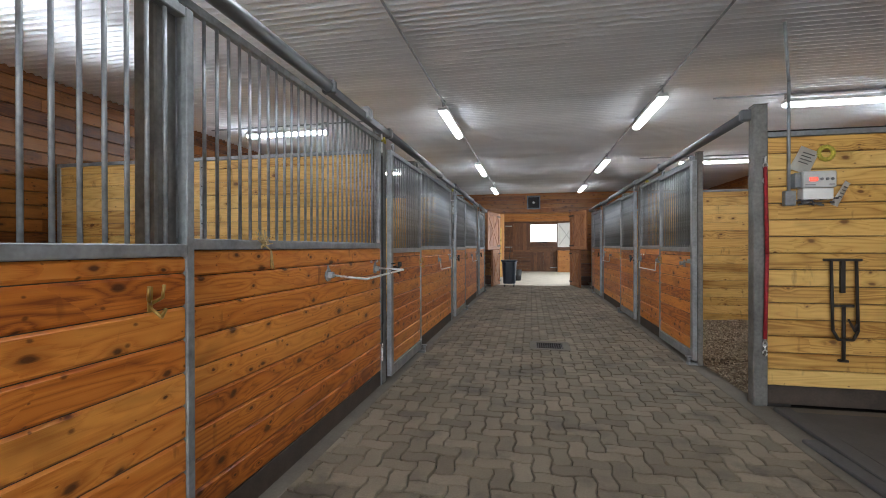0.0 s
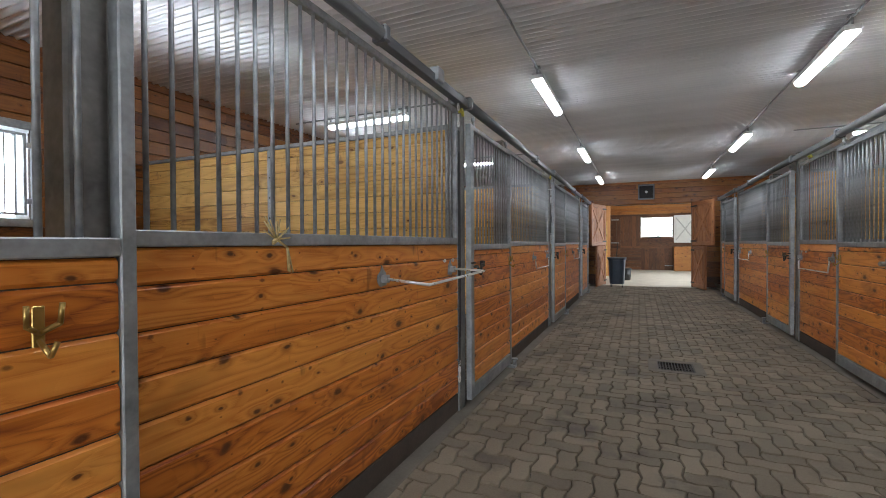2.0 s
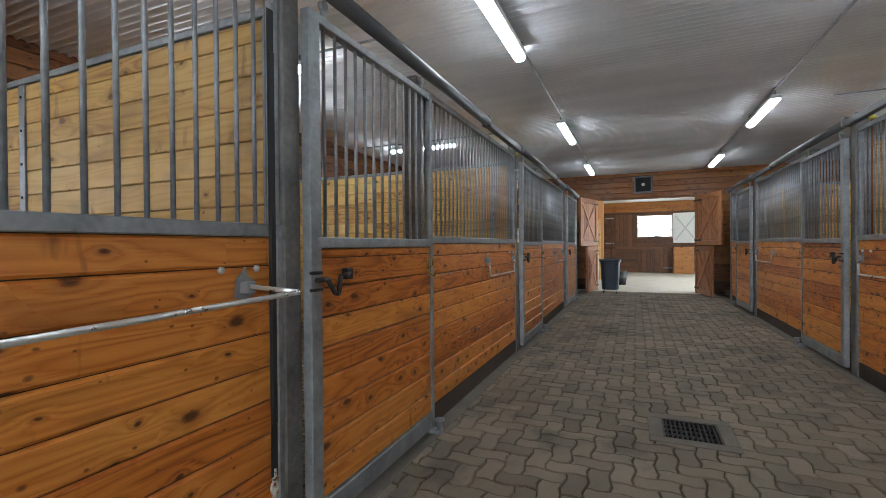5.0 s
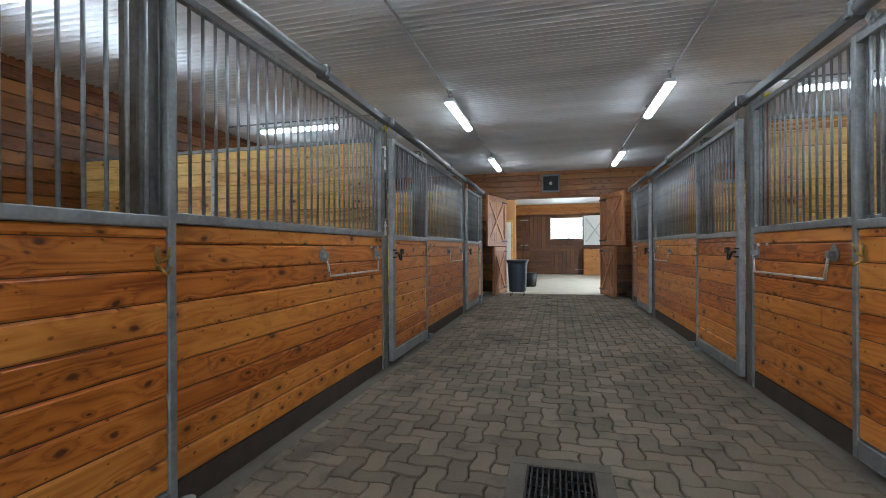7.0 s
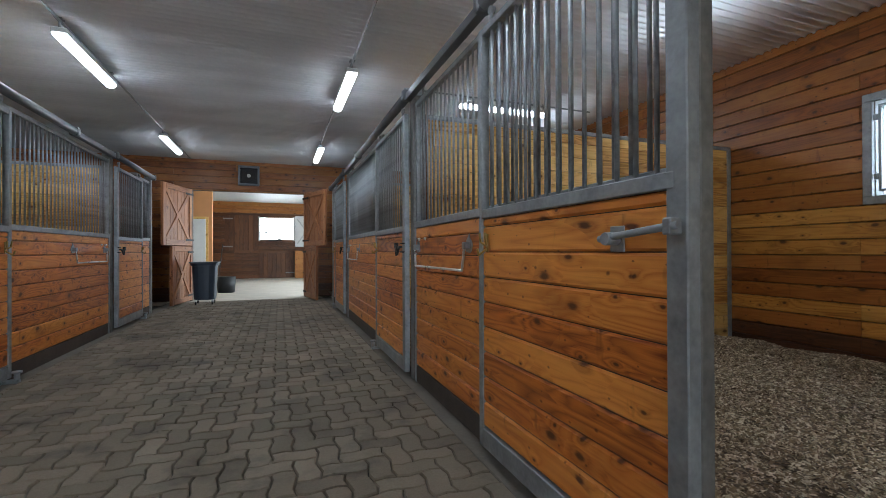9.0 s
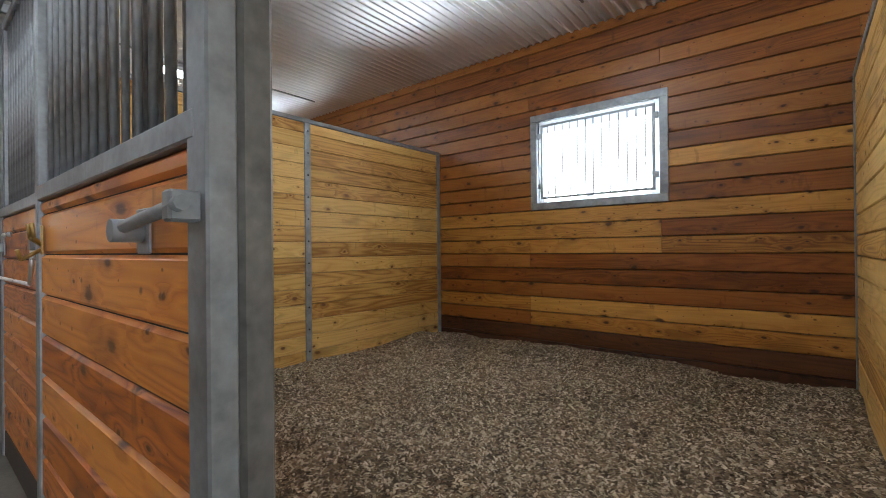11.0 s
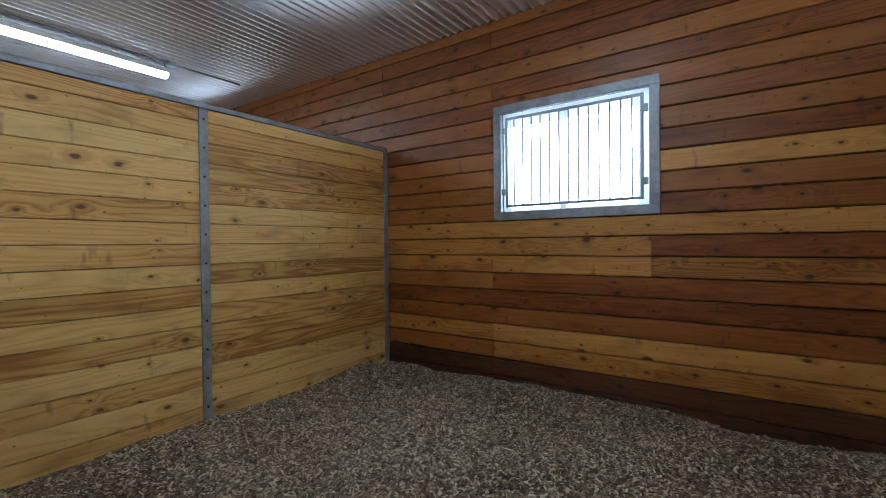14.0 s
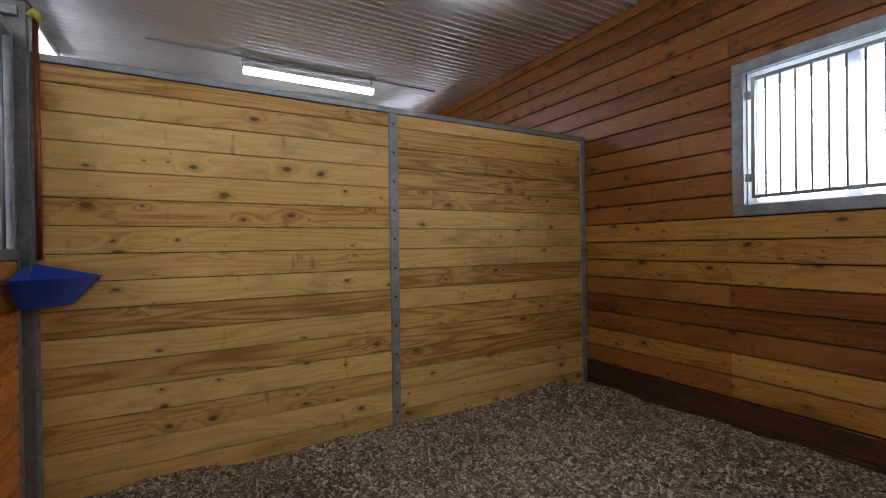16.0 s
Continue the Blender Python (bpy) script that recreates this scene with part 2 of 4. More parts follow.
def bedding_material():
    m, nt, b = material("wood_shavings", (0.4, 0.3, 0.2), 0.9)
    L = nt.links.new
    geo = nt.nodes.new("ShaderNodeNewGeometry")
    v = node(nt, "ShaderNodeTexVoronoi", Scale=55.0)
    n = node(nt, "ShaderNodeTexNoise", Scale=2.2, Detail=5.0)
    L(geo.outputs["Position"], v.inputs["Vector"]), L(geo.outputs["Position"], n.inputs["Vector"])
    sep = nt.nodes.new("ShaderNodeSeparateColor")
    L(v.outputs["Color"], sep.inputs[0])
    col = ramp(nt, sep.outputs[0], [(0.0, (0.07, 0.05, 0.03)), (0.55, (0.22, 0.16, 0.10)), (1.0, (0.46, 0.37, 0.26))])
    col = mix(nt, ramp(nt, n.outputs[0], [(0.45, (0, 0, 0)), (0.65, (0.7, 0.7, 0.7))]), col, (0.09, 0.065, 0.045))
    L(col, b.inputs["Base Color"])
    bump(nt, b, v.outputs["Distance"], 0.8, 0.02)
    return m


def chip_material():
    m, nt, b = material("shaving_flakes", (0.5, 0.4, 0.28), 0.8)
    geo = nt.nodes.new("ShaderNodeNewGeometry")
    nt.links.new(ramp(nt, geo.outputs["Random Per Island"], [(0.0, (0.09, 0.06, 0.035)), (0.55, (0.32, 0.235, 0.145)), (1.0, (0.76, 0.65, 0.48))]), b.inputs["Base Color"])
    return m


CEILING, PAVER, BEDDING, CHIPS = ceiling_steel(), paver_stone(), bedding_material(), chip_material()


def glass_material():
    m, nt, b = material("window_glass", (0.95, 0.97, 1), 0.05)
    b.inputs["Transmission Weight"].default_value = 1.0
    b.inputs["IOR"].default_value = 1.45
    return m


GLASS = glass_material()


def vinyl_material():
    m, nt, b = material("white_vinyl", (0.85, 0.88, 0.92), 0.4)
    t = node(nt, "ShaderNodeBsdfTranslucent", Color=(0.86, 0.89, 0.93, 1))
    x = node(nt, "ShaderNodeMixShader", Fac=0.6)
    nt.links.new(b.outputs[0], x.inputs[1]), nt.links.new(t.outputs[0], x.inputs[2])
    nt.links.new(x.outputs[0], nt.nodes["Material Output"].inputs[0])
    return m


VINYL = vinyl_material()

# ---- shape helpers ----
CACHE = {}


def finish(bm, name, mat):
    me = bpy.data.meshes.new(name)
    bmesh.ops.recalc_face_normals(bm, faces=bm.faces)
    bm.to_mesh(me)
    bm.free()
    me.materials.append(mat)
    return me


def block(bm, x0, x1, y0, y1, z0, z1, c=0.0):
    """Adds a box, with its edges cut by c."""
    b2 = bmesh.new()
    bmesh.ops.create_cube(b2, size=1)
    for v in b2.verts:
        v.co = Vector(((x0 + x1) / 2 + v.co.x * (x1 - x0), (y0 + y1) / 2 + v.co.y * (y1 - y0), (z0 + z1) / 2 + v.co.z * (z1 - z0)))
    if c:
        bmesh.ops.bevel(b2, geom=b2.edges[:], offset=c, segments=1, affect="EDGES", clamp_overlap=True)
    merge(bm, b2)
    return bm


def merge(bm, b2, m=None):
    if m is not None:
        b2.transform(m)
    idx = {v: bm.verts.new(v.co) for v in b2.verts}
    for f in b2.faces:
        nf = bm.faces.new([idx[v] for v in f.verts])
        nf.smooth = f.smooth
    b2.free()


def rod(bm, a, b, r, n=8, r2=None):
    """Adds a round bar from a to b."""
    a, b = Vector(a), Vector(b)
    b2 = bmesh.new()
    bmesh.ops.create_cone(b2, cap_ends=True, segments=n, radius1=r, radius2=r if r2 is None else r2, depth=(b - a).length)
    for f in b2.faces:
        f.smooth = len(f.verts) == 4
    merge(bm, b2, Matrix.Translation((a + b) / 2) @ (b - a).to_track_quat("Z", "Y").to_matrix().to_4x4())
    return bm


def bent(bm, points, r, n=8):
    """Adds a round bar through points, with balls at the bends."""
    pts = [Vector(p) for p in points]
    for a, b in zip(pts, pts[1:]):
        rod(bm, a, b, r, n)
    for p in pts[1:-1]:
        b2 = bmesh.new()
        bmesh.ops.create_icosphere(b2, subdivisions=1, radius=r * 1.02)
        merge(bm, b2, Matrix.Translation(p))
    return bm


def box_mesh(sx, sy, sz, mat, c=0.003):
    key = ("box", round(sx, 4), round(sy, 4), round(sz, 4), mat.name, c)
    if key not in CACHE:
        CACHE[key] = finish(block(bmesh.new(), -sx / 2, sx / 2, -sy / 2, sy / 2, -sz / 2, sz / 2, c), "box", mat)
    return CACHE[key]


def plank_mesh(length, height, thick, mat, c=0.006):
    """A board along x with its long edges chamfered."""
    key = ("plank", round(length, 3), round(height, 3), thick, mat.name, c)
    if key not in CACHE:
        h, t, l = height / 2, thick / 2, length / 2
        ring = [(-t, -h + c), (-t + c, -h), (t - c, -h), (t, -h + c), (t, h - c), (t - c, h), (-t + c, h), (-t, h - c)]
        verts = [(x, y, z) for x in (-l, l) for y, z in ring]
        faces = [tuple(range(7, -1, -1)), tuple(range(8, 16))] + [(i, (i + 1) % 8, 8 + (i + 1) % 8, 8 + i) for i in range(8)]
        me = bpy.data.meshes.new("plank")
        me.from_pydata(verts, [], faces)
        me.materials.append(mat)
        CACHE[key] = me
    return CACHE[key]


def rod_mesh(r, length, mat, n=10):
    key = ("rod", r, round(length, 3), mat.name)
    if key not in CACHE:
        CACHE[key] = finish(rod(bmesh.new(), (0, 0, -length / 2), (0, 0, length / 2), r, n), "bar", mat)
    return CACHE[key]


def place(name, mesh, parent, loc, rot=(0, 0, 0), label=""):
    ob = new(name, mesh)
    ob.parent = parent
    ob.location = loc
    ob.rotation_euler = [radians(a) for a in rot]
    return tagged(ob, label)


def part(name, bm, mat, parent, label="", loc=(0, 0, 0), rot=(0, 0, 0)):
    return place(name, finish(bm, name, mat), parent, loc, rot, label)


def thing(name, m, label, category, group="", kind=""):
    ob = new(name)
    ob.empty_display_size = 0.1
    ob.matrix_world = m
    return tagged(ob, label, category, group, kind)


def whole(name, bm, mat, label, category, group="", kind="", m=None):
    ob = new(name, finish(bm, name, mat))
    if m is not None:
        ob.matrix_world = m
    return tagged(ob, label, category, group, kind)


# ---- plan ----
XL, XR = -1.145, 1.985           # aisle faces of the fixed stall fronts
WL, WR = -4.90, 5.66             # inner faces of the outer walls
POSTS_L = [0.30, 4.00, 7.70, 11.40]
POSTS_R = [4.04, 7.90, 11.62]
CEIL = 3.12
END = 15.30                      # aisle face of the end wall
BACK = -6.0
RAIL0, RAIL1, TOP = 1.230, 1.278, 2.19      # door rails; the fixed fronts stand LIFT higher
LIFT = 0.024
PITCH = 0.1341                   # divider boards
WALL_PITCH = 0.143
FRONT_PITCH = 0.1285
BOTTOM = 0.139
DOOR_W = 1.19


def left_frame(y, x=XL):
    """Local x runs up the aisle, local -y faces it."""
    return pose(x, y, 0, 0, 0, 90)


def right_frame(y, x=XR):
    return pose(x, y, 0, 0, 0, -90)


# ---- floor, ceiling, outer walls ----
def floor_base():
    bm = block(bmesh.new(), WL - 0.25, WR + 0.25, BACK - 0.2, 24.2, -0.30, -0.055)
    whole("floor", bm, EARTH, "dark packed sand bed under the aisle paving", "floor", kind="structure")


floor_base()

bm = bmesh.new()
for x0, x1 in ((XL - 0.09, XL + 0.09), (XR - 0.09, XR + 0.10)):
    block(bm, x0, x1, BACK, END, -0.054, 0.004, 0.004)
whole("floor_edge", bm, CONCRETE, "worn grey concrete strip along the stall fronts", "floor", kind="structure")
bm = block(bmesh.new(), -3.2, 4.2, END - 0.28, 24.0, -0.054, 0.004, 0.003)
whole("floor_concrete", bm, PALECONCRETE, "pale swept concrete floor beyond the aisle doors", "floor", kind="structure")


def corrugated():
    pitch, amp, n = 0.080, 0.0175, 16
    y0, y1 = BACK, END
    count = int((y1 - y0) / pitch * n)
    xs = (WL - 0.05, -2.0, -0.3, 1.2, 3.0, WR + 0.05)
    verts, faces = [], []
    for i in range(count + 1):
        y = y0 + i * pitch / n
        z = CEIL - amp * (0.4 + math.cos(2 * math.pi * i / n))
        verts += [(x, y, z) for x in xs]
    k = len(xs)
    for i in range(count):
        for j in range(k - 1):
            a = i * k + j
            faces.append((a, a + k, a + k + 1, a + 1))
    # a second skin above gives the sheet a body
    m = len(verts)
    verts += [(WL - 0.05, y0, CEIL + 0.05), (WR + 0.05, y0, CEIL + 0.05), (WR + 0.05, y1, CEIL + 0.05), (WL - 0.05, y1, CEIL + 0.05)]
    faces.append((m, m + 1, m + 2, m + 3))
    me = bpy.data.meshes.new("ceiling")
    me.from_pydata(verts, [], faces)
    me.materials.append(CEILING)
    for p in me.polygons:
        p.use_smooth = True
    tagged(new("ceiling", me), "corrugated galvanised steel ceiling", "ceiling", kind="structure")


corrugated()


def board_wall(name, label, m, length, z0, z1, mat, holes=(), thick=0.035, pitch=WALL_PITCH, jointed=True, seed=1, core=0.12, rubbed_lit=()):
    """A wall of horizontal boards: local x along it, local -y the seen face. holes: (x0, x1, z0, z1)."""
    rng = random.Random(seed)
    wall = thing(name, m, label, "wall", kind="structure")
    bm = bmesh.new()
    xs = sorted({0.0, length, *(v for h in holes for v in h[:2])})
    for a, b in zip(xs, xs[1:]):
        cuts = [h for h in holes if h[0] < (a + b) / 2 < h[1]]
        spans = [(z0, z1)] if not cuts else [(z0, cuts[0][2]), (cuts[0][3], z1)]
        for p, q in spans:
            if q - p > 0.01:
                block(bm, a, b, thick, thick + core, p, q)
    part("core", bm, PLINTH, wall)
    stud = 1.22
    edges = [z0] + [z0 + 0.017 + pitch * k for k in range(int((z1 - z0) / pitch) + 2) if z0 + 0.017 + pitch * k < z1 - 0.02] + [z1]
    for z, top in zip(edges, edges[1:]):
        cut = [0.0]
        while jointed and cut[-1] < length - 2.0:
            ahead = 0.06 + stud * (math.floor(cut[-1] / stud) + rng.choice((1, 2, 3, 3, 4)))
            if length - ahead < 0.5:
                break
            cut.append(ahead)
        cut.append(length)
        for x, e in zip(cut, cut[1:]):
            wood_here = SOILED_SHADED if mat in (BROWN, BROWN_SHADED) and z < z0 + 0.16 and z0 < 1 else mat
            for ra, rb, rz0, rz1, share in rubbed_lit:
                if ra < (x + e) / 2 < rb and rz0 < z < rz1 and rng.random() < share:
                    wood_here = RUBBED_LIT
            dy = rng.uniform(-0.0015, 0.0015)
            spans = [(x, e, z, top)]
            for hx0, hx1, hz0, hz1 in holes:
                if hz0 < top - 0.012 and hz1 > z + 0.012:
                    split = []
                    for a, b, p, q in spans:
                        l, r = max(a, hx0), min(b, hx1)
                        if l >= r:
                            split.append((a, b, p, q))
                            continue
                        split += [(a, l, p, q), (r, b, p, q), (l, r, p, hz0), (l, r, hz1, q)]
                    spans = [v for v in split if v[1] - v[0] > 0.03 and v[3] - v[2] > 0.012]
            for a, b, p, q in spans:
                place("plank", plank_mesh(b - a - 0.002, q - p - 0.006, thick, wood_here), wall, ((a + b) / 2, thick / 2 + dy, (p + q) / 2))
    return wall


WIN = (1.505, 2.335)
right_windows = [(5.475, 6.625), (9.25, 10.4)]
left_windows = [(1.83, 2.98), (5.5, 6.65), (9.2, 10.35)]
LEN = END - BACK
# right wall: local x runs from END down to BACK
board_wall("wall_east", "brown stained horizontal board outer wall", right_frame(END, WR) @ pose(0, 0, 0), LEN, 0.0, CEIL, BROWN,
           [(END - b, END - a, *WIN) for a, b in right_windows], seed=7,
           rubbed_lit=((8.6, 12.2, 0.25, 1.45, 0.72), (5.0, 8.6, 0.35, 1.4, 0.45), (9.6, 12.5, 1.72, 2.08, 0.8)))
board_wall("wall_west", "brown stained horizontal board outer wall", left_frame(BACK, WL), LEN, 0.0, CEIL, BROWN_SHADED,
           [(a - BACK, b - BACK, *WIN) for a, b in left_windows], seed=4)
# wall behind the walk, out of view; its doorway is assumed, its glow added
board_wall("wall_south", "brown stained horizontal board wall round an assumed doorway, out of view", pose(WR, BACK, 0, 0, 0, 180), WR - WL, 0.0, CEIL, BROWN,
           [(WR - 1.95, WR + 1.15, 0.0, 2.85)], seed=8)
whole("backdrop", block(bmesh.new(), -1.6, 2.4, BACK - 0.62, BACK - 0.60, -0.05, 3.0), DAYLIGHT, "white glow in the assumed doorway out of view, added to light the aisle", "backdrop", kind="structure")


def barred_window(m, width, group):
    """Local x along the wall, local -y into the stall; the hole runs 0..width."""
    z0, z1 = WIN
    win = thing("window", m, "galvanised barred stall window with bright daylight behind", "window", group)
    bm = bmesh.new()
    f = 0.055
    for a in ((-f, width + f, z0 - f, z0 + 0.012), (-f, width + f, z1 - 0.012, z1 + f)):
        block(bm, a[0], a[1], -0.012, 0.03, a[2], a[3], 0.003)
    for x in (-f, width - 0.012):
        block(bm, x, x + f + 0.012, -0.0115, 0.03, z0 + 0.0125, z1 - 0.0125, 0.003)
    part("window_frame", bm, STEEL, win)
    bm = bmesh.new()
    g0, g1, h0, h1 = 0.05, width - 0.05, z0 + 0.05, z1 - 0.05
    for z in (h0, h1 - 0.02):
        block(bm, g0, g1, 0.0, 0.02, z, z + 0.02, 0.002)
    for x in (g0, g1 - 0.02):
        block(bm, x, x + 0.02, 0.0, 0.0195, h0 + 0.02, h1 - 0.02, 0.002)
    part("grille_frame", bm, STEEL, win)
    n = 14
    for i in range(1, n):
        x = g0 + (g1 - g0) * i / n
        place("bar", rod_mesh(0.0054, h1 - h0 - 0.02, STEEL), win, (x, 0.01, (h0 + h1) / 2))
    bm = bmesh.new()
    for x in (0.02, width - 0.05):
        for z in (z0 + 0.15, z1 - 0.18):
            block(bm, x, x + 0.03, -0.008, 0.012, z, z + 0.05, 0.002)
    part("hinge", bm, STEEL, win)
    bm = bmesh.new()
    for a in ((0, width, z0, z0 + 0.03), (0, width, z1 - 0.03, z1)):
        block(bm, a[0], a[1], 0.07, 0.12, a[2], a[3])
    for x, wd in ((0.0, 0.05), (width * 0.42, 0.05), (width - 0.1, 0.09)):
        block(bm, x, x + wd, 0.0705, 0.1195, z0 + 0.03, z1 - 0.03)
    block(bm, 0.05, width - 0.1, 0.085, 0.1, z1 - 0.11, z1 - 0.03)
    sash = part("sash", bm, VINYL, win, "white vinyl sliding sash")
    for x0, x1 in ((0.03, width - 0.03),):
        pane = part("pane", block(bmesh.new(), x0, x1, 0.092, 0.098, z0 + 0.03, z1 - 0.03), GLASS, sash)
        pane.visible_shadow = False
    return win


def outside(m, width):
    bm = block(bmesh.new(), -0.5, width + 0.5, 0.45, 0.47, WIN[0] - 0.6, WIN[1] + 0.6)
    whole("backdrop", bm, DAYLIGHT, "white overcast daylight outside the window", "backdrop", kind="structure", m=m)


for a, b in right_windows:
    barred_window(right_frame(b, WR), b - a, "stall windows"), outside(right_frame(b, WR), b - a)
for a, b in left_windows:
    barred_window(left_frame(a, WL), b - a, "stall windows"), outside(left_frame(a, WL), b - a)


# ---- stall dividers ----
def divider(y, x0, x1, wall_side, group="stall dividers", faces=None, z1=2.17):
    """Yellow boards between steel channels, across from the aisle to an outer wall."""
    w, th = x1 - x0, 0.045
    d = thing("stall_divider", pose(x0, y, 0), "yellow pine board stall divider with galvanised channels", "stall divider", group)
    mid = w / 2 + (0.02 if wall_side > 0 else -0.02)
    z, rows = 0.0695, []
    while z < z1 - 0.02:
        rows.append((z, min(PITCH, z1 - z)))
        z += PITCH
    for a, b in ((0.02, mid - 0.022), (mid + 0.022, w - 0.02)):
        for z, h in rows:
            place("plank", plank_mesh(b - a, h - 0.003, th, YELLOW, 0.004), d, ((a + b) / 2, 0, z + h / 2))
    place("core", box_mesh(w - 0.06, 0.012, z1 - 0.07, PLINTH, 0.001), d, (w / 2, 0, 0.06 + (z1 - 0.07) / 2), label="dark tongues between the boards")
    for x, wd in ((0.025, 0.05), (mid, 0.06), (w - 0.027, 0.054)):
        place("post", box_mesh(wd, th + 0.022, z1, STEEL, 0.003), d, (x, 0, z1 / 2), label="galvanised channel post")
    place("cap", box_mesh(w, th + 0.02, 0.035, STEEL, 0.003), d, (w / 2, 0, z1 + 0.0185), label="galvanised top channel")
    for s in (-1, 1):
        for k in range(11):
            place("screw", rod_mesh(0.008, 0.006, IRON, 6), d, (mid, s * (th / 2 + 0.0125), 0.2 + k * 0.19), (90, 0, 0))
    return d


for y in POSTS_L:
    divider(y, WL, XL - 0.06, -1)
for y in POSTS_R[1:]:
    divider(y, XR + 0.06, WR, 1)


# ---- stall fronts ----
def rows_between(z0, z1):
    """Heights of the boards, the narrow one on top."""
    out, z = [], z0
    while z < z1 - 0.015:
        out.append((z, min(FRONT_PITCH, z1 - z)))
        z += FRONT_PITCH
    return out


def bars(parent, x0, x1, y, z0, z1, step=0.0785):
    n = max(2, round((x1 - x0) / step))
    for i in range(1, n):
        place("bar", rod_mesh(0.0080, z1 - z0, STEEL), parent, (x0 + (x1 - x0) * i / n, y, (z0 + z1) / 2))


def fixed_front(m, w, bolts_at=None, rise=0.0):
    """A fixed stall front: boards below, bars above. Local x 0..w, face at y 0, stall at +y."""
    low, high, top = RAIL0 + LIFT + rise, RAIL1 + LIFT + rise, TOP + 0.055 + rise
    f = thing("barred_partition", m, "stained board partition with galvanised bars above", "partition", "stall partitions")
    for z, h in rows_between(BOTTOM, low):
        place("plank", plank_mesh(w - 0.056, h - 0.004, 0.04, FRONT, 0.009), f, (w / 2, 0.026, z + h / 2))
    place("core", box_mesh(w - 0.06, 0.012, low - BOTTOM, PLINTH, 0.001), f, (w / 2, 0.026, (low + BOTTOM) / 2), label="dark tongues between the boards")
    place("plinth", box_mesh(w - 0.01, 0.046, BOTTOM - 0.006, PLINTH, 0.004), f, (w / 2, 0.03, 0.004 + (BOTTOM - 0.006) / 2), label="dark soiled bottom board")
    place("rail", box_mesh(w, 0.056, high - low, STEEL, 0.004), f, (w / 2, 0.024, (low + high) / 2))
    place("rail", box_mesh(w, 0.036, 0.04, STEEL, 0.004), f, (w / 2, 0.026, top + 0.02))
    for x in (0.014, w - 0.014):
        place("stile", box_mesh(0.028, 0.054, low, STEEL, 0.003), f, (x, 0.0255, low / 2 + 0.002))
    for x in (0.018, w - 0.018):
        place("stile", box_mesh(0.034, 0.034, top - high, STEEL, 0.003), f, (x, 0.026, (top + high) / 2))
    bars(f, 0.03, w - 0.03, 0.026, high, top)
    if bolts_at:
        for x in bolts_at:
            bm = bmesh.new()
            bmesh.ops.create_uvsphere(bm, u_segments=10, v_segments=6, radius=0.013)
            part("bolt", bm, CHROME, f, "round-headed bright bolt", (x, 0.002, 1.16))
    return f


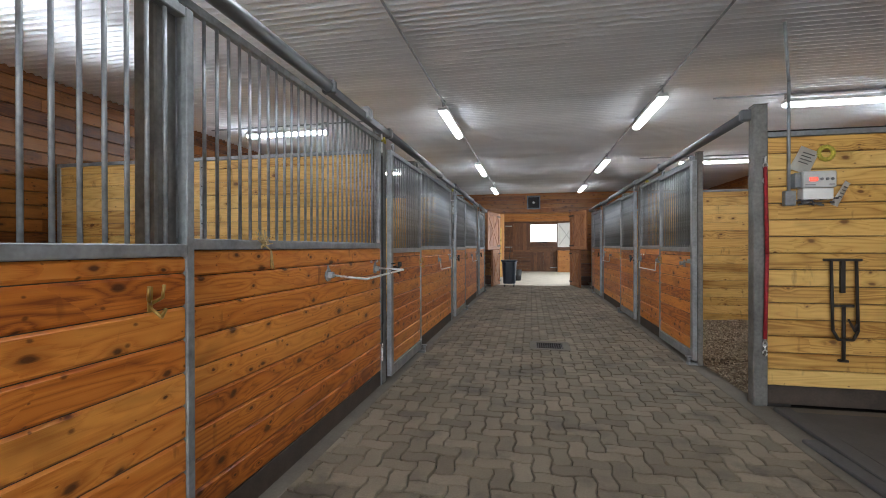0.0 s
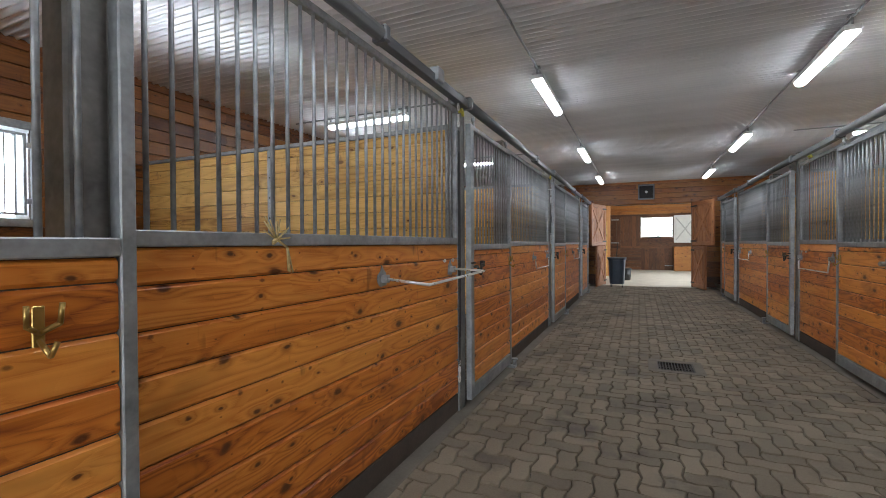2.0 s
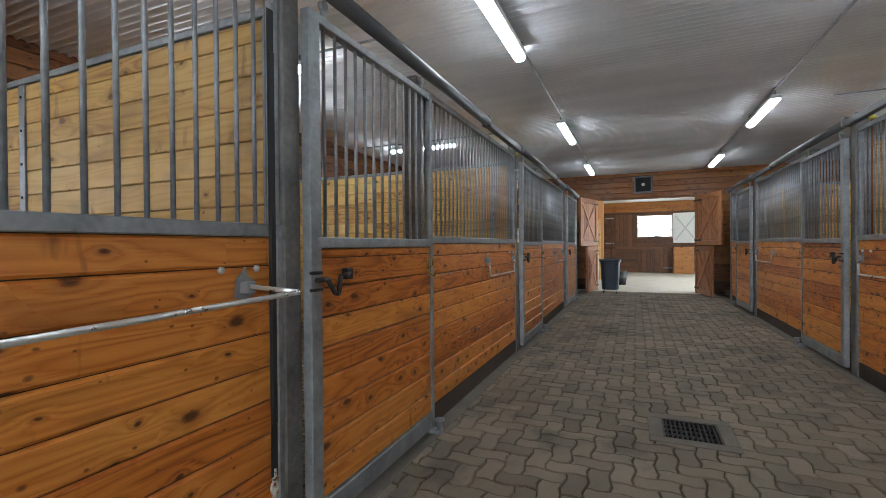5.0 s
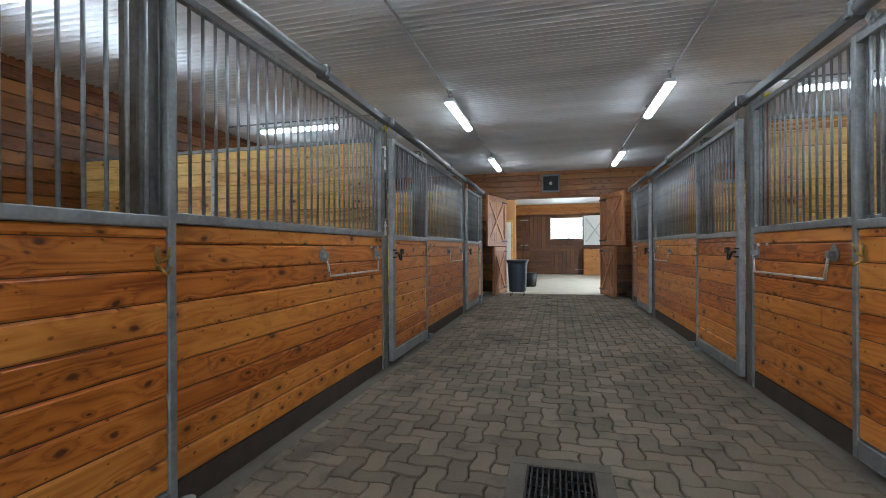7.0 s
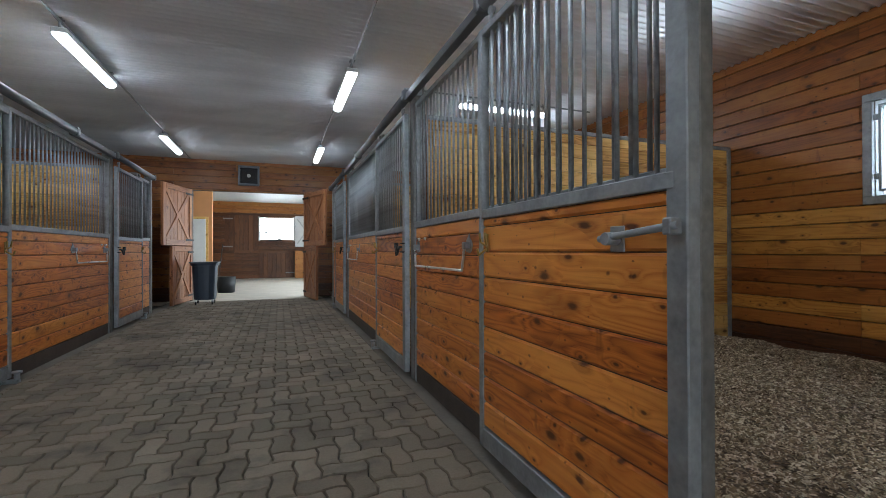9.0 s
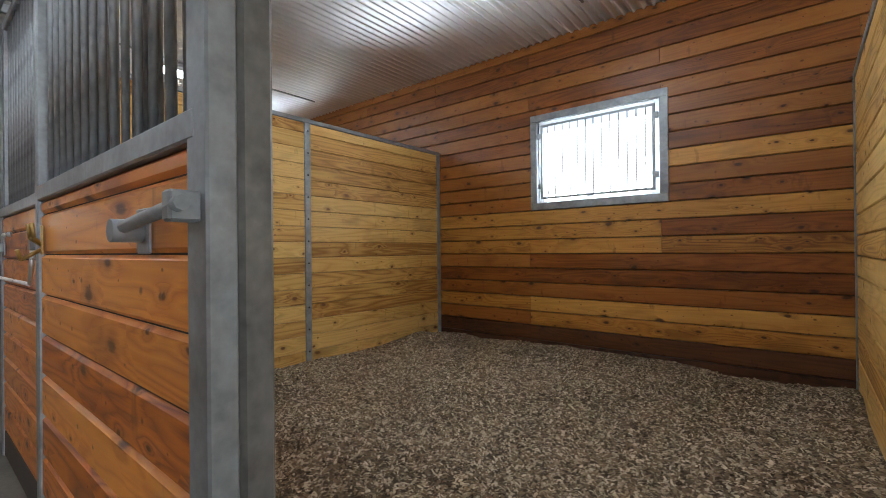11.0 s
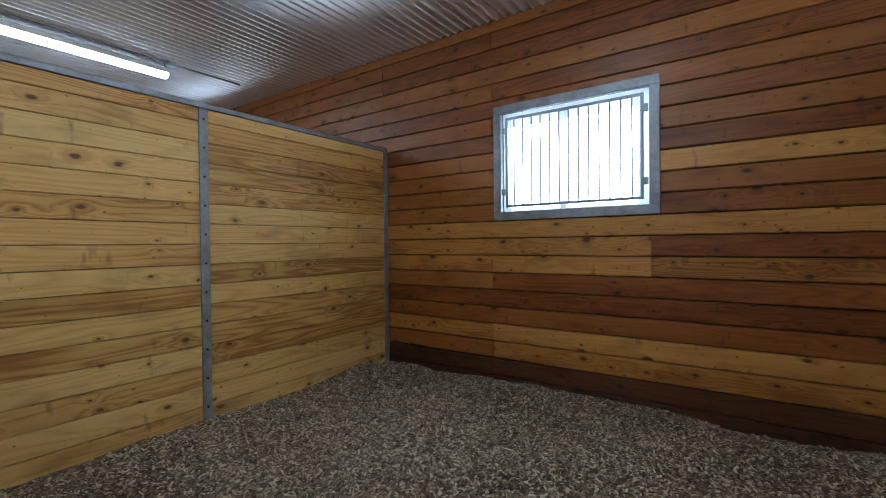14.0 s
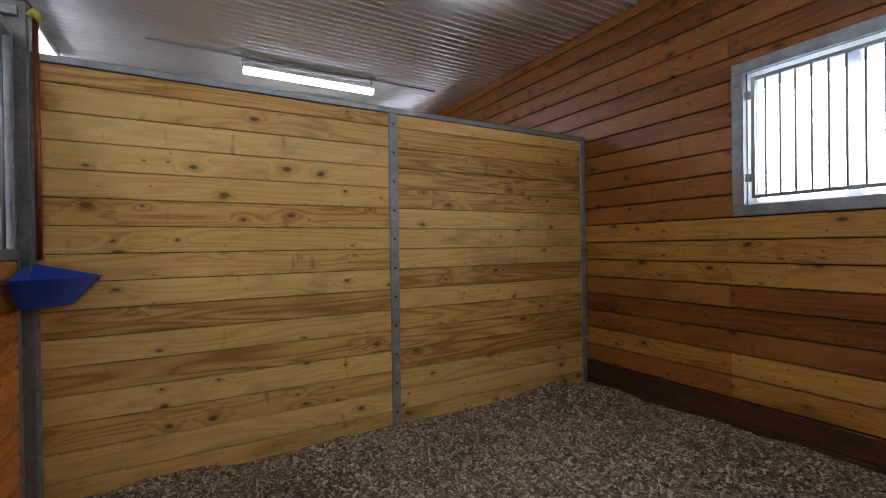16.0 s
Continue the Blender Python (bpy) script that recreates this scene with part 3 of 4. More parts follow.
def sliding_door(m, w, latch_x, hook_x=None, arm=False, rise=0.0):
    """A sliding stall door that hangs in front of the fixed front: local x 0..w, y -0.062..-0.014."""
    low, high = RAIL0 + rise, RAIL1 + rise
    d = thing("stall_door", m, "stained board sliding stall door with galvanised frame and bars", "stall door", "stall doors")
    y, t = -0.038, 0.046
    for z, h in rows_between(0.16, low):
        place("plank", plank_mesh(w - 0.086, h - 0.004, 0.032, FRONT, 0.009), d, (w / 2, y + 0.002, z + h / 2))
    place("core", box_mesh(w - 0.09, 0.01, low - 0.16, PLINTH, 0.001), d, (w / 2, y + 0.002, (low + 0.16) / 2), label="dark tongues between the boards")
    place("rail", box_mesh(w - 0.08, t - 0.002, 0.1, STEEL, 0.004), d, (w / 2, y, 0.105))
    place("rail", box_mesh(w - 0.08, t + 0.003, high - low, STEEL, 0.004), d, (w / 2, y, (low + high) / 2))
    place("rail", box_mesh(w - 0.08, t - 0.002, 0.04, STEEL, 0.004), d, (w / 2, y, TOP + 0.005))
    for x in (0.02, w - 0.02):
        wide = 0.07 if abs(x - latch_x) < 0.1 else 0.04
        place("stile", box_mesh(wide, t, TOP - 0.03, STEEL, 0.004), d, (x + (wide - 0.04) / 2 * (1 if x < w / 2 else -1), y, 0.055 + (TOP - 0.03) / 2))
    bars(d, 0.04, w - 0.04, y, high, TOP - 0.015, 0.082)
    for x in (0.12, w - 0.12):
        hanger = part("hanger", block(bmesh.new(), x - 0.012, x + 0.012, y - 0.008, y + 0.008, TOP + 0.02, TOP + 0.09), STEEL, d)
        part("wheel", rod(bmesh.new(), (x, y - 0.012, TOP + 0.085), (x, y + 0.012, TOP + 0.085), 0.022, 10), STEEL, hanger)
    s = 1 if latch_x < w / 2 else -1
    bm = bmesh.new()
    if arm:
        # bar latch thrown back along the door
        rod(bm, (latch_x - s * 0.03, y - 0.055, 1.13), (latch_x + s * 0.26, y - 0.06, 1.10), 0.011, 8)
        rod(bm, (latch_x + s * 0.22, y - 0.02, 1.10), (latch_x + s * 0.22, y - 0.075, 1.10), 0.02, 10)
        block(bm, latch_x + s * 0.22 - 0.03, latch_x + s * 0.22 + 0.03, y - 0.028, y - 0.022, 1.06, 1.14, 0.002)
        block(bm, latch_x - 0.014, latch_x + 0.014, y - 0.066, y - 0.022, 1.105, 1.15, 0.004)
    else:
        bent(bm, [(latch_x - s * 0.03, y - 0.05, 1.10), (latch_x + s * 0.04, y - 0.05, 1.10), (latch_x + s * 0.075, y - 0.06, 1.04),
                  (latch_x + s * 0.10, y - 0.06, 1.035), (latch_x + s * 0.13, y - 0.05, 1.105), (latch_x + s * 0.2, y - 0.045, 1.115)], 0.011, 8)
        block(bm, latch_x + s * 0.2 - 0.025, latch_x + s * 0.2 + 0.025, y - 0.05, y - 0.02, 1.09, 1.14, 0.004)
        for z in (1.06, 1.13):
            rod(bm, (latch_x - s * 0.045, y - 0.03, z), (latch_x + s * 0.01, y - 0.045, z), 0.007, 6)
    part("latch", bm, STEEL if arm else IRON, d, "steel bar latch" if arm else "dark iron drop latch")
    if hook_x is not None:
        bm = bmesh.new()
        yy = y - 0.024
        block(bm, hook_x - 0.012, hook_x + 0.012, yy, yy + 0.005, 1.06, 1.15, 0.002)
        bent(bm, [(hook_x, yy, 1.09), (hook_x - 0.03, yy - 0.02, 1.11), (hook_x - 0.032, yy - 0.025, 1.155)], 0.006, 6)
        bent(bm, [(hook_x, yy, 1.09), (hook_x + 0.03, yy - 0.02, 1.11), (hook_x + 0.032, yy - 0.025, 1.155)], 0.006, 6)
        bent(bm, [(hook_x, yy, 1.075), (hook_x, yy - 0.045, 1.045), (hook_x + 0.008, yy - 0.055, 1.075)], 0.006, 6)
        part("hook", bm, BRASS, d, "brass halter hook")
    return d


def roller(m):
    """A floor guide that holds the foot of a sliding door."""
    g = thing("door_guide", m, "small steel roller guide bolted at the door foot", "door guide", "door guides")
    part("bracket", block(bmesh.new(), -0.03, 0.03, -0.10, 0.0, 0.004, 0.03, 0.003), STEEL, g)
    bm = rod(bmesh.new(), (0, -0.085, 0.03), (0, -0.085, 0.085), 0.02, 10)
    rod(bm, (0, -0.085, 0.085), (0, -0.085, 0.1), 0.034, 12)
    part("roller", bm, STEEL, g)


def blanket_bar(m, w, out=False):
    """A folding bar on two brackets; it hangs flat, or is swung up and out."""
    b = thing("blanket_bar", m, "bright folding blanket bar swung out" if out else "bright folding blanket bar hanging on the boards", "blanket bar", "blanket bars")
    for x in (0, w):
        bm = bmesh.new()
        way = 1 if x else -1
        outline = [(-0.04, -0.045), (0.015, -0.052), (0.035, -0.04), (0.05, -0.012), (0.042, 0.012), (0.014, 0.034), (0.006, 0.062), (-0.01, 0.042), (-0.034, 0.02)]
        face = bm.faces.new([bm.verts.new((x + way * u, 0.001, v)) for u, v in outline])
        for v in bmesh.ops.extrude_face_region(bm, geom=[face])["geom"]:
            if isinstance(v, bmesh.types.BMVert):
                v.co.y -= 0.006
        block(bm, x - 0.02, x + 0.02, -0.04, -0.004, -0.03, 0.012, 0.003)
        part("bracket", bm, STEEL, b)
    if out:
        pts = [(0, -0.03, -0.01), (0.02, -0.27, -0.035), (w - 0.02, -0.27, -0.015), (w, -0.03, -0.005)]
    else:
        pts = [(0, -0.03, -0.01), (0.03, -0.035, -0.155), (w - 0.03, -0.035, -0.155), (w, -0.03, -0.01)]
    part("bar", bent(bmesh.new(), pts, 0.008, 8), CHROME, b)


def stall_post(m, h=2.42, wide=0.10, deep=0.10):
    p = thing("stall_post", m, "galvanised square steel stall post", "post", "stall posts")
    place("tube", box_mesh(wide, deep, h, POSTSTEEL, 0.008), p, (0, deep / 2 - 0.008, h / 2 + 0.003))
    place("cap", box_mesh(wide + 0.004, deep + 0.004, 0.008, POSTSTEEL, 0.002), p, (0, deep / 2 - 0.008, h + 0.0075))
    return p


def track(m, hood, w):
    """Overhead door track: a round hood over the door's travel, then a bare channel to the next post."""
    t = thing("door_track", m, "dull galvanised overhead sliding door track", "door track", "door tracks")
    y, z = -0.038, 2.36
    s = 1 if hood > 0 else -1
    a, b = (0.0, hood) if s > 0 else (w + hood, w)
    bm = rod(bmesh.new(), (a, y, z), (b, y, z), 0.04, 16)
    part("hood", bm, TRACKSTEEL, t)
    for x in (a + 0.022, b - 0.022):
        place("collar", box_mesh(0.056, 0.092, 0.092, TRACKSTEEL, 0.012), t, (x, y, z))
    c, d = (b, w) if s > 0 else (0.0, a)
    if d - c > 0.1:
        part("channel", block(bmesh.new(), c, d, y - 0.02, y + 0.035, z - 0.04, z + 0.02, 0.004), TRACKSTEEL, t)
    for x in (0.05, w - 0.05):
        place("bracket", box_mesh(0.04, 0.07, 0.045, STEEL, 0.003), t, (x, y + 0.064, z + 0.008))


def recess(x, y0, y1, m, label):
    """Recess between the last stall and the end wall; added dark boards stand in for its shade."""
    board_wall("wall_recess", label, m, y1 - y0, 0.0, 2.3, SOILED_SHADED, seed=21, jointed=False)


def left_bay(y, y_next, last=False, hook=None, out=False, rise=0.0):
    stall_post(left_frame(y))
    sliding_door(left_frame(y + 0.045), DOOR_W, 0.03, hook, rise=rise)
    roller(left_frame(y + 0.045 + DOOR_W + 0.02))
    stall_post(left_frame(y + 0.045 + DOOR_W - 0.08), 2.3)
    a = y + 0.045 + DOOR_W - 0.03
    w = y_next - 0.05 - a
    fixed_front(left_frame(a), w, (w - 0.28, w - 0.13) if w > 1.5 else None, rise)
    track(left_frame(y), min(2.5, y_next - y), y_next - y)
    if w > 1.5:
        blanket_bar(pose(XL, y_next - 1.17, 1.105, 0, 0, 90), 0.93, out)
    if y_next > 13:
        stall_post(left_frame(y_next))


left_bay(0.30, 4.00, hook=0.98, out=True, rise=0.022)
left_bay(4.00, 7.70, hook=1.1)
left_bay(7.70, 11.40, hook=1.1)
left_bay(11.40, 13.35, hook=1.1)

recess(XL, 13.4, END, left_frame(13.4, XL - 0.55), "added dark board wall of a recess, standing in for its shade")
recess(XR, 13.75, END, right_frame(END, XR + 0.55), "added dark board wall of a recess, standing in for its shade")

# right side: the entered stall stands open, its door slid along the fixed front
gate_post = stall_post(right_frame(4.04), 2.42)
part("catch_loop", bent(bmesh.new(), [(-0.045, 0.03, 1.08), (-0.10, 0.03, 1.08), (-0.10, 0.03, 1.22), (-0.045, 0.03, 1.22)], 0.008, 6), STEEL, gate_post, "small steel catch loop")
stall_post(right_frame(5.262), 2.30, 0.085, 0.058)
fixed_front(right_frame(7.85), 7.85 - 5.31, (0.12, 0.27))
sliding_door(right_frame(6.48), 1.27, 1.24, 0.1, arm=True)
track(right_frame(7.90), -2.45, 7.90 - 4.04)
roller(right_frame(5.25))
blanket_bar(pose(XR, 7.74, 1.105, 0, 0, -90), 1.0)


def right_bay(y, y_next):
    stall_post(right_frame(y))
    sliding_door(right_frame(y + 0.045 + DOOR_W), DOOR_W, DOOR_W - 0.03, 0.09)
    roller(right_frame(y + 0.045 + DOOR_W + 0.02))
    stall_post(right_frame(y + 0.045 + DOOR_W - 0.08), 2.3)
    a = y + 0.045 + DOOR_W - 0.03
    fixed_front(right_frame(y_next - 0.05), y_next - 0.05 - a, (0.13, 0.28))
    track(right_frame(y_next), -min(2.5, y_next - y), y_next - y)
    if y_next < 13:
        blanket_bar(pose(XR, y_next - 0.2, 1.105, 0, 0, -90), 0.93)
    else:
        stall_post(right_frame(y_next))


right_bay(7.90, 11.62)
right_bay(11.62, 13.7)


# ---- wall between the open bay and the entered stall ----
def bay_wall():
    w, z0, z1, mid = WR - 2.07, 0.16, 2.17, 1.66
    d = thing("wall_bay", pose(2.07, 4.17, 0), "double yellow pine board wall with galvanised channels", "wall", kind="structure")
    for s in (-1, 1):
        z = z0 if s < 0 else 0.06
        while z < z1 - 0.02:
            h = min(PITCH, z1 - z)
            for a, b in ((0.03, mid), (mid, w - 0.04)):
                place("plank", plank_mesh(b - a - 0.04 * (s > 0), h - 0.006, 0.035, YELLOW), d, ((a + b) / 2, s * 0.105, z + h / 2))
            z += PITCH
    place("core", box_mesh(w - 0.06, 0.012, z1 - 0.07, PLINTH, 0.001), d, (w / 2, 0, 0.06 + (z1 - 0.07) / 2), label="dark tongues between the boards")
    for x, wd in ((0.015, 0.03), (mid, 0.06), (w - 0.02, 0.04)):
        place("post", box_mesh(wd, 0.262 if wd != 0.06 else 0.255, z1, STEEL, 0.003), d, (x, 0.0 if wd != 0.06 else 0.012, z1 / 2), label="galvanised channel post")
    place("cap", box_mesh(w, 0.26, 0.04, STEEL, 0.003), d, (w / 2, 0, z1 + 0.021), label="galvanised top channel")
    part("core", block(bmesh.new(), 0.03, w - 0.03, -0.08, 0.08, 0.0, z1 - 0.01), PLINTH, d)


bay_wall()
whole("wall_strut", block(bmesh.new(), WR - 0.05, WR - 0.005, 4.0, 4.06, 2.215, CEIL - 0.01, 0.003), STEEL, "galvanised strut from the divider to the ceiling", "strut", kind="structure")
whole("pipe", rod(bmesh.new(), (2.06, 4.13, 2.222), (WR - 0.06, 4.13, 2.222), 0.02, 12), IRON, "black insulated pipe along the wall top", "pipe")


# ---- lamps ----
def lamp_parts(m, label, group):
    l = thing("ceiling_light", m, label, "lamp", group)
    n = 1.29
    part("housing", block(bmesh.new(), -n / 2, n / 2, -0.062, 0.062, 0.022, 0.07, 0.008), GREYBOX, l)
    bm = bmesh.new()
    prof = [(-0.052, 0.03), (-0.05, 0.005), (-0.034, -0.016), (0, -0.022), (0.034, -0.016), (0.05, 0.005), (0.052, 0.03)]
    rings = [[bm.verts.new((x, y, z)) for y, z in prof] for x in (-n / 2 + 0.01, n / 2 - 0.01)]
    for i in range(6):
        bm.faces.new((rings[0][i], rings[0][i + 1], rings[1][i + 1], rings[1][i]))
    bm.faces.new(rings[0]), bm.faces.new(rings[1][::-1])
    part("diffuser", bm, TUBELIGHT, l)
    for x in (-n / 2 + 0.02, n / 2 - 0.02):
        bm = rod(bmesh.new(), (x, 0, 0.07), (x, 0, 0.165), 0.012, 8)
        block(bm, x - 0.035, x + 0.035, -0.03, 0.03, 0.14, 0.152, 0.003)
        part("bracket", bm, STEEL, l)
    return l


ZL = 2.955
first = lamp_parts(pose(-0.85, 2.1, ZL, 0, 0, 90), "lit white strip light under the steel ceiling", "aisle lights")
# the lamps at y -5.05 and -1.5 are unseen, added as fill light
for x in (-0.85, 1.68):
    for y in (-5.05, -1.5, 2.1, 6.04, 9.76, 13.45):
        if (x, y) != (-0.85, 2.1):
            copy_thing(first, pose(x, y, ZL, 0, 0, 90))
stall = lamp_parts(pose(-3.33, 2.3, ZL), "lit white strip light above a stall", "stall lights")
for x, y in ((-3.33, 6.02), (-3.33, 9.7), (3.8, 5.95), (3.8, 9.69)):
    copy_thing(stall, pose(x, y, ZL))
for x in (-0.85, 1.68):
    whole("conduit", rod(bmesh.new(), (x, BACK + 0.2, CEIL - 0.032), (x, END - 0.05, CEIL - 0.032), 0.011, 8), STEEL, "thin grey steel conduit along the ceiling", "conduit", "conduits")
for x0, x1, ys in ((-4.6, -2.0, (2.3, 6.02, 9.7)), (2.4, 5.2, (5.95, 9.68))):
    for y in ys:
        whole("conduit", rod(bmesh.new(), (x0, y, CEIL - 0.032), (x1, y, CEIL - 0.032), 0.011, 8), STEEL, "thin grey steel conduit along the ceiling", "conduit", "conduits")


# ---- end wall with the double doors ----
OX0, OX1, OH = -0.83, 1.50, 2.42
board_wall("wall_north", "brown board end wall above and beside the double doors", pose(WL, END, 0), WR - WL, 0.0, CEIL, BROWN,
           [(OX0 - WL, OX1 - WL, 0.0, OH)], seed=6)


def dutch_leaf(m, z0, z1, w, side):
    """A half door with a cross brace. Local x 0..w from the hinge, braced face at -y (side 1) or +y (side -1)."""
    d = thing("dutch_door", m, "red-brown half door with a cross brace, standing open", "door", "double dutch doors")
    n = 8
    for i in range(n):
        a = w * i / n
        place("plank", plank_mesh(z1 - z0, w / n - 0.003, 0.03, LEAF), d, (a + w / n / 2, 0, (z0 + z1) / 2), (0, 90, 0))
    y = -0.027 * side
    for x in (0.055, w - 0.055):
        place("stile", plank_mesh(z1 - z0, 0.11, 0.022, LEAF), d, (x, y, (z0 + z1) / 2), (0, 90, 0))
    for z in (z0 + 0.055, z1 - 0.055):
        place("rail", plank_mesh(w - 0.225, 0.11, 0.022, LEAF), d, (w / 2, y, z))
    L = math.hypot(w - 0.24, z1 - z0 - 0.24)
    ang = math.degrees(math.atan2(z1 - z0 - 0.24, w - 0.24))
    place("brace", plank_mesh(L, 0.085, 0.02, LEAF), d, (w / 2, y, (z0 + z1) / 2), (0, ang, 0))
    place("brace", plank_mesh(L, 0.085, 0.019, LEAF), d, (w / 2, y * 1.02, (z0 + z1) / 2), (0, -ang, 0))
    bm = bmesh.new()
    for z in (z0 + 0.12, z1 - 0.12):
        block(bm, -0.03, 0.3, y * 1.75 - 0.003, y * 1.75 + 0.003, z - 0.02, z + 0.02, 0.002)
    part("hinge", bm, IRON, d, "black iron strap hinge")


LW = 1.14
dutch_leaf(pose(OX1 + 0.02, END - 0.04, 0, 0, 0, -70), 1.2, 2.42, LW, 1)
dutch_leaf(pose(OX1 + 0.02, END - 0.04, 0, 0, 0, -80), 0.03, 1.185, LW, 1)
dutch_leaf(pose(OX0 - 0.02, END - 0.04, 0, 0, 0, -106), 1.2, 2.42, LW, -1)
dutch_leaf(pose(OX0 - 0.02, END - 0.04, 0, 0, 0, -98), 0.03, 1.185, LW, -1)


def fan():
    f = thing("exhaust_fan", pose(0.31, END - 0.002, 2.78), "dark louvred exhaust fan in a grey square frame", "fan")
    bm = bmesh.new()
    s, t = 0.22, 0.04
    for a in ((-s, s, -s, -s + t), (-s, s, s - t, s)):
        block(bm, a[0], a[1], -0.1, -0.002, a[2], a[3], 0.004)
    for x in (-s, s - t):
        block(bm, x, x + t, -0.099, -0.002, -s + t, s - t, 0.004)
    part("frame", bm, TRACKSTEEL, f)
    part("backing", block(bmesh.new(), -s + t, s - t, -0.03, -0.004, -s + t, s - t), BLACK, f)
    for k in range(4):
        bm = block(bmesh.new(), 0.02, 0.16, -0.05, -0.044, -0.04, 0.04, 0.002)
        part("blade", bm, IRON, f, rot=(0, 90 * k + 20, 0))
    bm = rod(bmesh.new(), (0, -0.075, 0), (0, -0.03, 0), 0.04, 12)
    part("hub", bm, GREYBOX, f)
    bm = bmesh.new()
    for r in (0.07, 0.11, 0.15, 0.175):
        pts = [(r * math.cos(a * math.pi / 10), -0.085, r * math.sin(a * math.pi / 10)) for a in range(21)]
        for p, q in zip(pts, pts[1:]):
            rod(bm, p, q, 0.003, 4)
    part("guard", bm, IRON, f)


fan()

# ---- room beyond the double doors ----
FAR = 23.6
whole("ceiling_room", block(bmesh.new(), -3.3, 4.3, END + 0.16, FAR + 0.2, 3.05, 3.12), WHITE, "white room ceiling", "ceiling", kind="structure")
board_wall("wall_far", "dark brown board wall of the room beyond", pose(-3.2, FAR, 0), 7.4, 0.0, 2.6, TACKWOOD, [(3.4, 4.74, 1.55, 2.45)], seed=11)
board_wall("wall_far_top", "orange-brown boards above the dark wall", pose(-3.2, FAR - 0.02, 0), 7.4, 2.6, 3.05, BROWN, seed=12, jointed=False)
whole("wall_room_east", block(bmesh.new(), 4.2, 4.35, 20.5, FAR, 0, 3.05), WHITE, "pale side wall of the room", "wall", kind="structure")
whole("wall_room_west", block(bmesh.new(), -3.35, -3.2, END + 0.16, FAR, 0, 3.05), WHITE, "pale side wall of the room", "wall", kind="structure")
whole("wall_room_orange", block(bmesh.new(), -3.2, -0.9, 19.0, 19.14, 0, 3.05, 0.004), ORANGE, "orange painted inner wall", "wall", kind="structure")
# unseen glowing sheet, added beside the room to light its floor
whole("backdrop", block(bmesh.new(), 4.6, 4.62, 15.9, 19.6, 0.0, 2.5), DAYLIGHT, "white glow beside the room, out of view, added to brighten its floor", "backdrop", kind="structure")
whole("backdrop", block(bmesh.new(), -0.3, 2.1, FAR + 0.6, FAR + 0.62, 1.2, 2.8), DAYLIGHT, "white daylight behind the far window", "backdrop", kind="structure")


def room_details():
    d = thing("door_1", pose(-1.47, 18.985, 0), "white painted door in the orange wall", "door", kind="structure")
    part("leaf", block(bmesh.new(), -0.4, 0.4, -0.03, 0.0, 0.01, 2.03, 0.004), WHITE, d)
    bm = bmesh.new()
    for x in (-0.47, 0.4):
        block(bm, x, x + 0.07, -0.02, 0.002, 0.004, 2.1, 0.003)
    block(bm, -0.4, 0.4, -0.021, 0.002, 2.03, 2.1, 0.003)
    part("frame", bm, YELLOW, d)
    w = thing("window_1", pose(0.2, FAR, 0), "bright far window with horizontal glazing bars", "window", kind="structure")
    bm = bmesh.new()
    for z in (1.53, 1.82, 2.1, 2.43):
        block(bm, 0, 1.34, 0.02, 0.06, z, z + 0.035, 0.003)
    for x in (-0.02, 1.3):
        block(bm, x, x + 0.05, -0.03, 0.08, 1.5, 2.48, 0.003)
    part("window_frame", bm, WHITE, w)
    s = thing("shutter", pose(1.58, FAR - 0.03, 0, 0, 0, -22), "white half door with a cross brace swung open", "half door")
    part("panel", block(bmesh.new(), 0, 0.95, -0.03, 0, 1.27, 2.52, 0.004), WHITE, s)
    for k in (-1, 1):
        L = math.hypot(0.75, 1.0)
        place("brace", plank_mesh(L, 0.05, 0.02, GREYBOX), s, (0.475, -0.042 - 0.002 * k, 1.895), (0, k * math.degrees(math.atan2(1.0, 0.75)), 0))
    lower = thing("lower_door", pose(0.2, FAR - 0.02, 0), "dark brown lower half door with iron hinges", "half door")
    for i in range(8):
        place("plank", plank_mesh(1.06, 0.16, 0.03, TACKWOOD), lower, (0.08 + i * 0.168, -0.03, 0.56), (0, 90, 0))
    place("rail", plank_mesh(1.36, 0.1, 0.03, TACKWOOD), lower, (0.67, -0.062, 1.06))
    part("hinge", block(bmesh.new(), 1.0, 1.45, -0.07, -0.046, 0.2, 0.24, 0.002), STEEL, lower)
    side = thing("upper_door", pose(-1.05, FAR - 0.02, 0), "dark brown upper half door, closed", "half door")
    for i in range(7):
        place("plank", plank_mesh(1.4, 0.165, 0.03, TACKWOOD), side, (0.1 + i * 0.172, -0.03, 1.82), (0, 90, 0))
    bm = bmesh.new()
    for z in (1.25, 2.35):
        block(bm, -0.05, 0.3, -0.056, -0.046, z, z + 0.05, 0.002)
    part("hinge", bm, STEEL, side)
    whole("cupboard", block(bmesh.new(), 1.55, 2.3, FAR - 0.5, FAR - 0.03, 0.006, 1.1, 0.01), BROWN, "brown wooden cupboard under the shutter", "cupboard")
    bm = bent(bmesh.new(), [(0.3, FAR - 0.1, 1.95), (0.62, FAR - 0.1, 1.75), (0.8, FAR - 0.12, 1.6), (1.05, FAR - 0.12, 1.55)], 0.02, 8)
    block(bm, 0.55, 1.05, FAR - 0.2, FAR + 0.01, 1.49, 1.56, 0.01)
    whole("bench_tool", bm, IRON, "dark tool standing on the sill before the window", "tool")


room_details()


